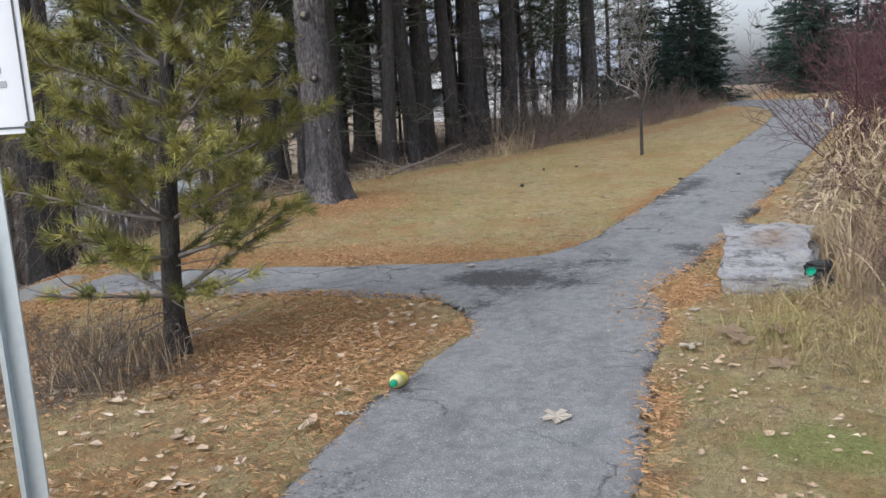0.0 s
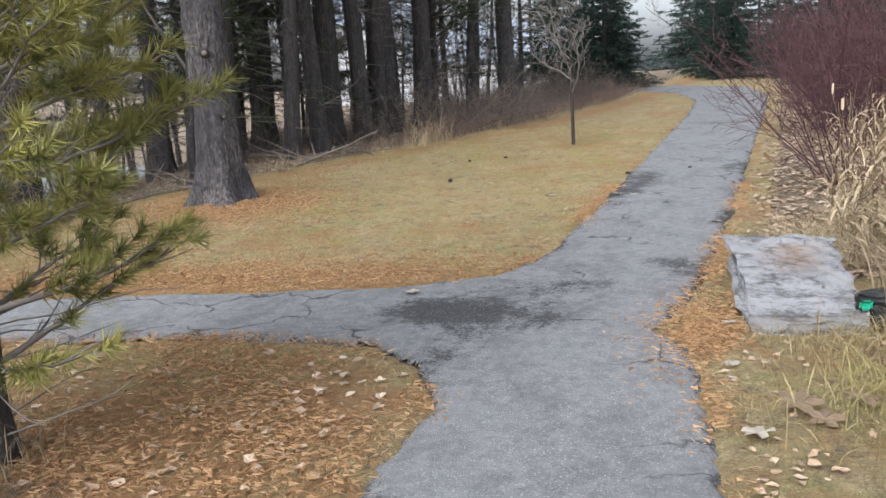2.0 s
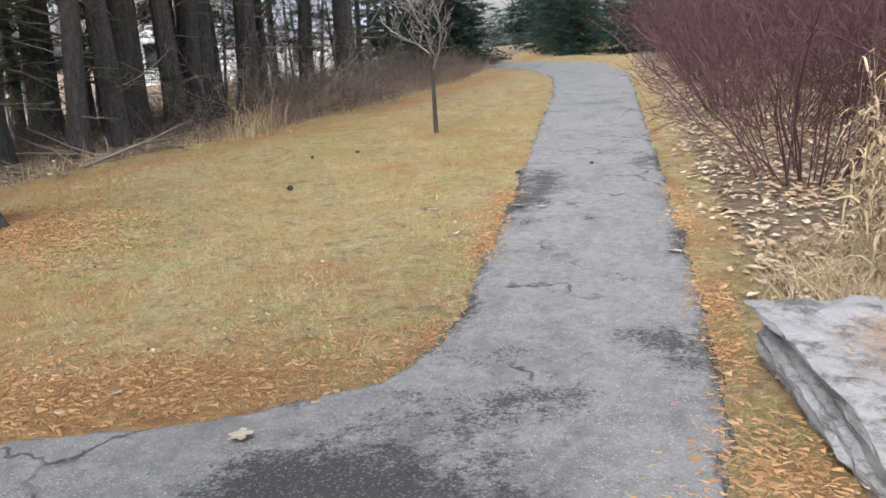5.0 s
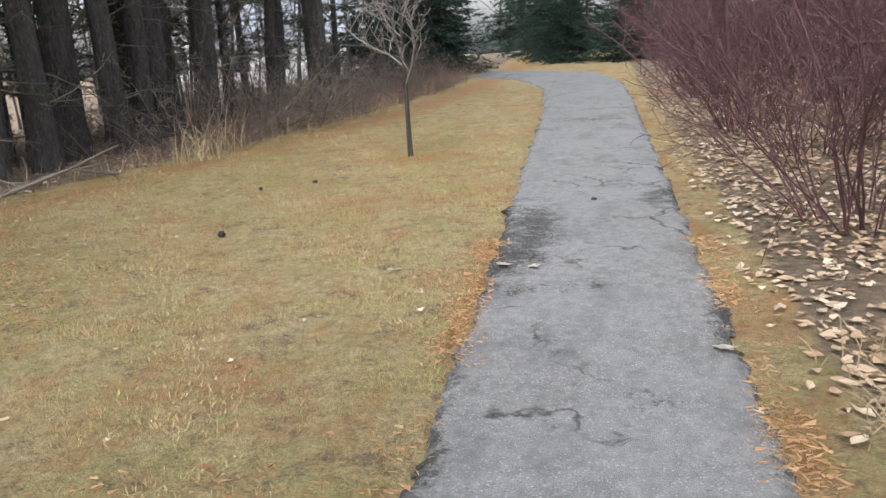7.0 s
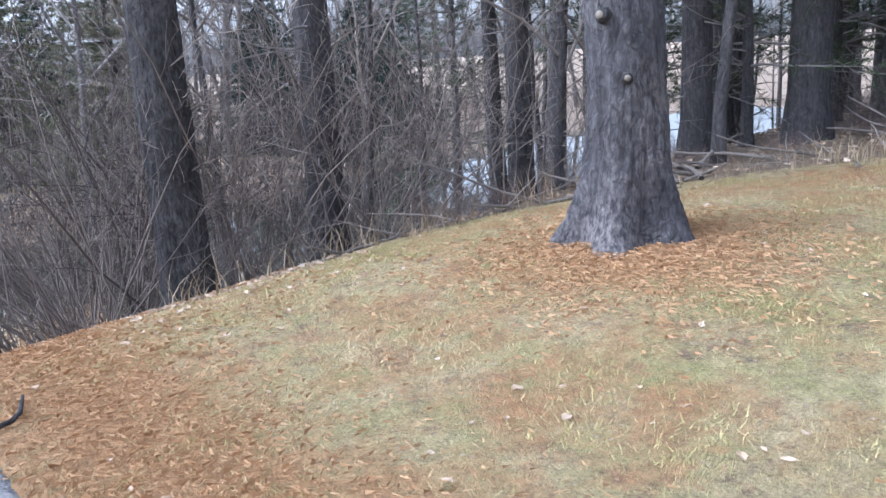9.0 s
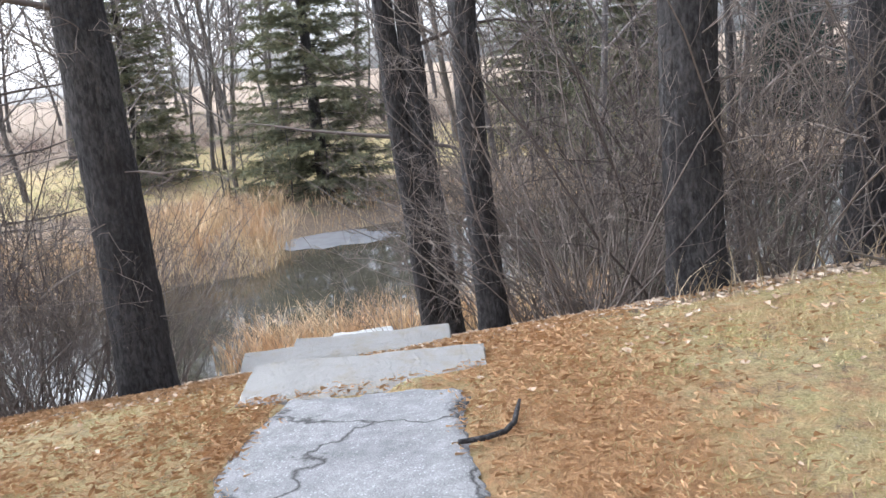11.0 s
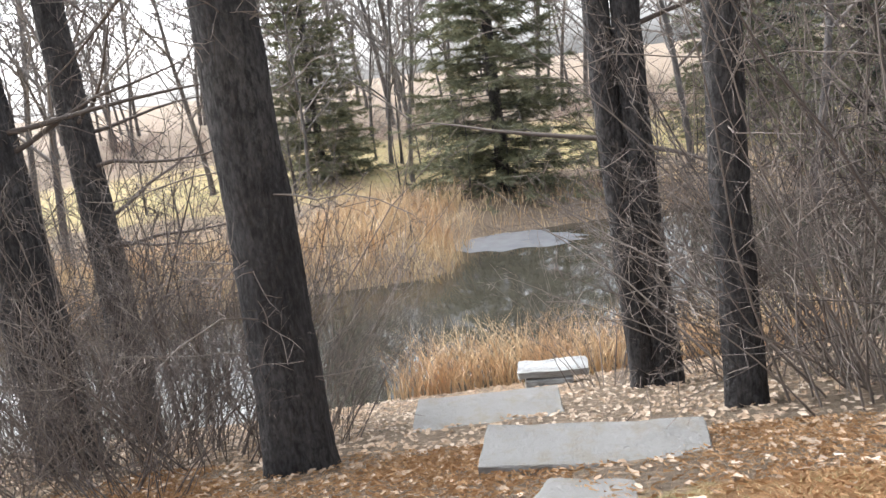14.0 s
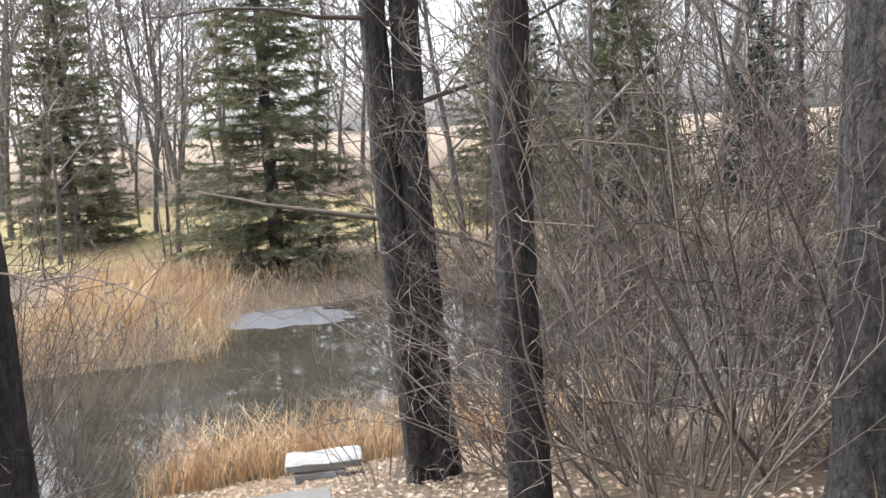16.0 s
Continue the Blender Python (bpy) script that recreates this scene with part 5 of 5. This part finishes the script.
p = scatter(1, 1500, 1.45, 3.4, 6.25, 8.8, lambda x, y, g: g.random(len(x)) < sigmoid((x - 1.62 - 0.2 * (y - 6.4)) / 0.08) * (0.1 + 0.9 * (wave(x, y, 4.2) > 0.0)))
leafy_stalks("tall_dry_grass", "tall straw-coloured dry grass with broken hanging leaves behind the boulder", p, 0.5, 1.25, 2)
p = scatter(77, 7000, 1.05, 2.6, 6.25, 8.0, lambda x, y, g: g.random(len(x)) < sigmoid((x - 1.2 - 0.1 * (y - 6.2)) / 0.08) * (0.2 + 0.8 * (wave(x, y, 5.2, 2.0) > 0.0)))
blades("rank_grass", "flattened tan grass between the boulder and the path", "grass", p, 0.08, 0.34, 0.004, 2.4, straw, 78, 5)
p = scatter(71, 1200, 1.75, 3.4, 4.7, 6.3, lambda x, y, g: g.random(len(x)) < sigmoid((x - 1.85) / 0.08) * (0.25 + 0.75 * (wave(x, y, 5.0, 1.0) > 0.0)))
blades("tall_dry_grass", "bent dry grass and dead weeds beside the boulder", "grass", p, 0.3, 0.95, 0.006, 1.8, straw, 72, 6)
p = scatter(3, 4000, 1.12, 3.4, 3.2, 5.05, lambda x, y, g: (g.random(len(x)) < sigmoid((x - 1.3 - 0.12 * (5 - y)) / 0.1) * (0.35 + 0.65 * (wave(x, y, 3.6) > -0.1))) & ((x > 1.7) | (y < 4.98)))
blades("rank_grass", "lank grey-green grass flopped over at the path side", "grass", p, 0.1, 0.27, 0.0035, 2.6, verge_mat, 4, 5)
p = scatter(73, 26000, 1.0, 3.6, 0.2, 4.4, lambda x, y, g: (path_depth(x, y) < -0.1) & (g.random(len(x)) < 0.6 + 0.4 * wave(x, y, 3.3)))
blades("rank_grass", "short mossy grass of the verge", "grass", p, 0.015, 0.05, 0.0026, 1.8, verge_mat, 74, 2)
p = scatter(75, 500, -5.4, -4.3, 13.6, 16.0, lambda x, y, g: np.hypot((x + 4.95) / 0.4, (y - 14.9) / 0.8) < g.random(len(x)) ** 0.4)
blades("tall_dry_grass", "pale tawny grass tussock at the woods edge", "grass", p, 0.3, 0.85, 0.009, 1.3, straw, 76, 5)
p = scatter(6, 60000, -8.2, -2.6, 5.5, 28, lambda x, y, g: (np.abs(lawn_depth(x, y) + 0.1) < 0.5 * g.random(len(x)) ** 2) & (g.random(len(x)) < 0.5 + 0.5 * wave(x, y, 1.9)))
blades("rank_grass", "ragged dry grass along the woods edge", "grass", p, 0.06, 0.42, 0.005, 1.0, straw, 16, 4)
p = scatter(5, 700, -2.7, -1.4, 1.6, 2.7, lambda x, y, g: np.hypot(x + 1.95, y - 2.2) < 0.6 * np.sqrt(g.random(len(x))) + 0.1)
blades("rank_grass", "dry grass tuft around the foot of the young pine", "grass", p, 0.1, 0.4, 0.004, 0.8, straw, 6, 4)


def far_bank(x, y):
    b, c = -(x + 20.4) * 0.888 - (y + 3.2) * 0.458, (x + 20.4) * 0.35 - (y + 3.2) * 0.94
    return np.minimum(b, c), -(x + 24.8) * 0.888 - (y + 3.5) * 0.458


p = scatter(7, 42000, -27, -13, -22, -3, lambda x, y, g: (far_bank(x, y)[0] > -0.35 + 0.3 * wave(x, y, 2.5)) & (far_bank(x, y)[0] < 3.8 + wave(x, y, 0.8)) & (g.random(len(x)) < 0.55 + 0.45 * wave(x, y, 2.2)))
blades("reeds", "dense buff reeds along the pond bank", "reeds", p, 0.35, 1.15, 0.010, 1.0, reed_mat, 8, 4)
p = scatter(9, 9000, -34, -20, -9, 14, lambda x, y, g: (far_bank(x, y)[1] > -0.2) & (far_bank(x, y)[1] < 2.5) & (far_bank(x, y)[0] < 0.3))
blades("reeds", "russet reeds at the far end of the pond", "reeds", p, 0.25, 0.7, 0.012, 0.9, reed_mat, 10, 3)
p = scatter(11, 9500, -17.5, -13.2, -1.4, 5.0, lambda x, y, g: (np.abs(-(x + 5) * 0.9 - (y - 4.2) * 0.44 - 10.4) < 0.9) & (g.random(len(x)) < 0.75))
blades("reeds", "golden reeds at the near shore behind the bench", "reeds", p, 0.35, 1.3, 0.008, 1.0, reed_mat, 12, 4)
for k, (n, x0, x1, y0, y1, hi) in enumerate(((150000, -6.8, 0.2, 4.4, 10.5, 0.05), (45000, -6.0, 0.2, -0.3, 4.4, 0.045), (90000, -6.0, 0.0, 10.5, 17.0, 0.06))):
    p = scatter(13 + k, n, x0, x1, y0, y1, lambda x, y, g: (path_depth(x, y) < -0.03) & (lawn_depth(x, y) > 0) & (g.random(len(x)) < 0.62 + 0.38 * wave(x, y, 2.4, 1.0)))
    blades("turf", "short tan winter turf", "grass", p, 0.015, hi, 0.0026 + 0.0006 * (k == 2), 1.7, grass_mat, 20 + k, 1)


def fallen_needles(name, label, places, seed):
    g = np.random.default_rng(seed)
    n = len(places)
    a, ln, w = g.uniform(0, np.pi, n), g.uniform(0.02, 0.055, n), 0.0009
    z = height(places[:, 0], places[:, 1]) + g.uniform(0.012, 0.03, n)
    c, s = np.cos(a), np.sin(a)
    pts = [np.stack([places[:, 0] + u * c * ln - q * s * w, places[:, 1] + u * s * ln + q * c * w, z + u * g.normal(0, 0.012, n)], 1) for u, q in ((-0.5, -1), (0.5, 0), (-0.5, 1))]
    v = np.stack(pts, 1).reshape(-1, 3)
    return tagged(part(name, array_mesh(name, v, np.arange(3 * n).reshape(-1, 3)), needle_litter_mat), label, "needles", "", "stuff")


def needle_zone(x, y, g):
    d = path_depth(x, y)
    q = np.exp(-((d + 0.02) / 0.09) ** 2) * np.clip(0.35 + 0.8 * wave(x, y, 2.3), 0.04, 1)
    q = np.maximum(q, sigmoid((4.35 - y) / 0.2) * sigmoid((-0.15 - x) / 0.15) * (d < 0.03) * np.clip(0.28 + 0.6 * wave(x, y, 1.6), 0.04, 1))
    q = np.maximum(q, 0.45 * np.exp(-((y - 5.6 - 0.25 * (x + 2)) / 0.6) ** 2) * sigmoid((-0.7 - x) / 0.3) * (d < 0))
    q = np.maximum(q, np.exp(-((x + 4.5) ** 2 + (y - 8.0) ** 2) / 0.7))
    q = np.maximum(q, 0.3 * sigmoid((-3.6 - x) / 0.4) * sigmoid((6.3 - y) / 0.3) * sigmoid((x + 7.3) / 0.4) * (d < 0) * np.clip(0.4 + 0.8 * wave(x, y, 2.2), 0, 1))
    q = np.maximum(q, np.exp(-((x - 0.85) ** 2 / 0.05 + (y - 4.95) ** 2 / 0.35)))
    return g.random(len(x)) < q


fallen_needles("fallen_needles", "drifts of orange fallen pine needles", scatter(31, 600000, -7.5, 2.0, -0.5, 10, needle_zone), 32)

g = np.random.default_rng(77)
nb = 900
ax, ay, aa = g.normal(1.33, 0.1, nb), g.normal(5.72, 0.2, nb), g.uniform(0, np.pi, nb)
keep = (np.abs(ax - 1.27) < 0.24) & (np.abs(ay - 5.72) < 0.34)
ax, ay, aa = ax[keep], ay[keep], aa[keep]
az = 0.262 + 0.07 * (ay - 5.62) + g.uniform(0.004, 0.022, len(ax))
pts = [np.stack([ax + u * np.cos(aa) * 0.06 - q * np.sin(aa) * 0.0012, ay + u * np.sin(aa) * 0.06 + q * np.cos(aa) * 0.0012, az], 1) for u, q in ((-0.5, -1), (0.5, 0), (-0.5, 1))]
tagged(part("fallen_needles", array_mesh("boulder_needles", np.stack(pts, 1).reshape(-1, 3), np.arange(3 * len(ax)).reshape(-1, 3)), needle_litter_mat), "orange needles lying on the boulder", "needles", "", "stuff")
bag_mat = plain_material("dark_plastic", (0.015, 0.016, 0.016), (0.04, 0.042, 0.04), 0.4, 0, 20)
green_mat = plain_material("green_plastic", (0.0, 0.22, 0.12), (0.03, 0.42, 0.26), 0.4, 0, 30)
bag = thing("litter_bag", "crumpled dark plastic with a green scrap beside the boulder", "litter", pose(1.72, 5.12, 0.13))
for nm, size, off, mt, sd in (("crumpled_sheet", (0.17, 0.17, 0.22), (0, 0, 0), bag_mat, 1.5), ("green_scrap", (0.06, 0.04, 0.05), (-0.03, -0.11, 0.05), green_mat, 4.5)):
    ob = part(nm, worn_block(size, sd, cuts=9, rough=0.05 if nm != "green_scrap" else 0.02, bevel=0.05), mt, bag)
    ob.location = off
leaf_litter("leaf_litter", "pale brown leaves scattered under the red shrubs", scatter(41, 20000, 0.95, 4.5, 6.0, 26, lambda x, y, g: g.random(len(x)) < sigmoid((x - 1.12) / 0.12) * np.clip(0.85 + 0.6 * wave(x, y, 2.6), 0.3, 1)), 0.043, leaf_mat, 42)
leaf_litter("leaf_litter", "tan leaves caught in the mossy verge grass", scatter(44, 1100, 1.0, 3.2, 0.6, 5.2, lambda x, y, g: (path_depth(x, y) < -0.08) & (g.random(len(x)) < 0.5 + 0.5 * wave(x, y, 2.0))), 0.026, leaf_mat, 45)
leaf_litter("leaf_litter", "dry leaves scattered over the lawn", scatter(43, 3200, -6.5, 0.8, 0.0, 24, lambda x, y, g: (path_depth(x, y) < -0.05) & (g.random(len(x)) < np.clip(0.35 + 0.7 * wave(x, y, 1.4), 0.04, 1))), 0.027, leaf_mat, 44)
leaf_litter("leaf_litter", "curled leaves caught under the young pine", scatter(45, 620, -3.4, -0.2, 0.4, 4.0, lambda x, y, g: path_depth(x, y) < -0.1), 0.036, leaf_mat, 46)
leaf_litter("leaf_litter", "pale leaf litter covering the slope to the pond", scatter(47, 14000, -15, -4.6, -5, 7, lambda x, y, g: (path_depth(x, y) < -0.05) & (height(x, y) > WATER) & (g.random(len(x)) < sigmoid((-6.4 - x) / 0.4) * np.where((x < -7.8) & (y > 4.4), 0.3, 1.0) + 0.025)), 0.034, leaf_mat, 48)
leaf_litter("leaf_litter", "brown leaf litter on the woods floor", scatter(49, 5000, -16, -5, 6, 24, lambda x, y, g: lawn_depth(x, y) < 0), 0.05, leaf_mat, 50)


def single_leaf(x, y, turn, size, label):
    bm = bmesh.new()
    n = 15
    ring = []
    for k in range(n):
        a = 2 * math.pi * k / n
        rr = size * (0.55 + 0.45 * abs(math.sin(a * 2.5)) ** 0.7)
        ring.append(bm.verts.new((rr * math.cos(a), rr * math.sin(a), size * (0.1 + 0.25 * noise.noise(Vector((math.cos(a) * 2 + x, math.sin(a) * 2 + y, 0)))))))
    c = bm.verts.new((0, 0, 0))
    for k in range(n):
        bm.faces.new((c, ring[k], ring[(k + 1) % n]))
    bmesh.ops.solidify(bm, geom=bm.faces[:], thickness=0.0015)
    me = bpy.data.meshes.new("leaf")
    bm.to_mesh(me)
    bm.free()
    me.materials.append(cream_leaf if size < 0.08 else leaf_mat)
    ob = new("leaf", me)
    ob.matrix_basis = pose(x, y, gz(x, y) + 0.03, 6, -4, turn)
    return tagged(ob, label, "leaf")


for x, y, s in ((0.88, 2.26, 0.075), (-1.1, 5.3, 0.055), (-0.44, 9.34, 0.06), (-0.25, 9.3, 0.05), (0.7, 7.95, 0.06), (-1.13, 9.25, 0.05), (-0.1, 1.95, 0.05)):
    single_leaf(x, y, r.uniform(0, 360), s, "pale dry fallen leaf curled on the ground")
for x, y, s in ((1.36, 3.85, 0.10), (1.45, 3.7, 0.08), (1.2, 3.5, 0.07), (1.6, 3.95, 0.09), (1.72, 3.3, 0.08), (1.05, 4.3, 0.05), (1.0, 5.0, 0.05)):
    single_leaf(x, y, r.uniform(0, 360), s, "large tan leaf fallen on the mossy verge")
curved = Shape()
curved.tube([Vector((0.25 - 0.1 * k, 0.10 * math.sin(k * 0.8), 0.02)) for k in range(6)], [0.012, 0.014, 0.014, 0.013, 0.012, 0.008], 7)
st = part("stick", curved.mesh("stick"), bark_dark)
st.matrix_basis = pose(-4.2, 4.7, gz(-4.2, 4.7) + 0.02, 0, 0, -35) @ Matrix.Scale(0.85, 4)
tagged(st, "short curved dark stick lying at the path edge", "stick")
cone_me = Shape()
for k in range(6):
    a = k * 1.047
    cone_me.tube([(0.012 * math.cos(a), 0.012 * math.sin(a), 0.0), (0.02 * math.cos(a), 0.02 * math.sin(a), 0.03), (0.006 * math.cos(a), 0.006 * math.sin(a), 0.08)], [0.01, 0.014, 0.004], 5)
cone = part("pine_cone", cone_me.mesh("cone"), bark_dark)
cone.matrix_basis = pose(-2.76, 10.28, gz(-2.76, 10.28) + 0.02, 85, 0, 30)
tagged(cone, "brown pine cone lying on the lawn", "pine cone", "fallen cones")
for x, y in ((-2.69, 12.5), (0.1, 11.3), (-3.2, 12.2), (-0.57, 10.9)):
    copy_thing(cone, pose(x, y, gz(x, y) + 0.015, 85, 0, r.uniform(0, 360)) @ Matrix.Scale(0.7, 4))
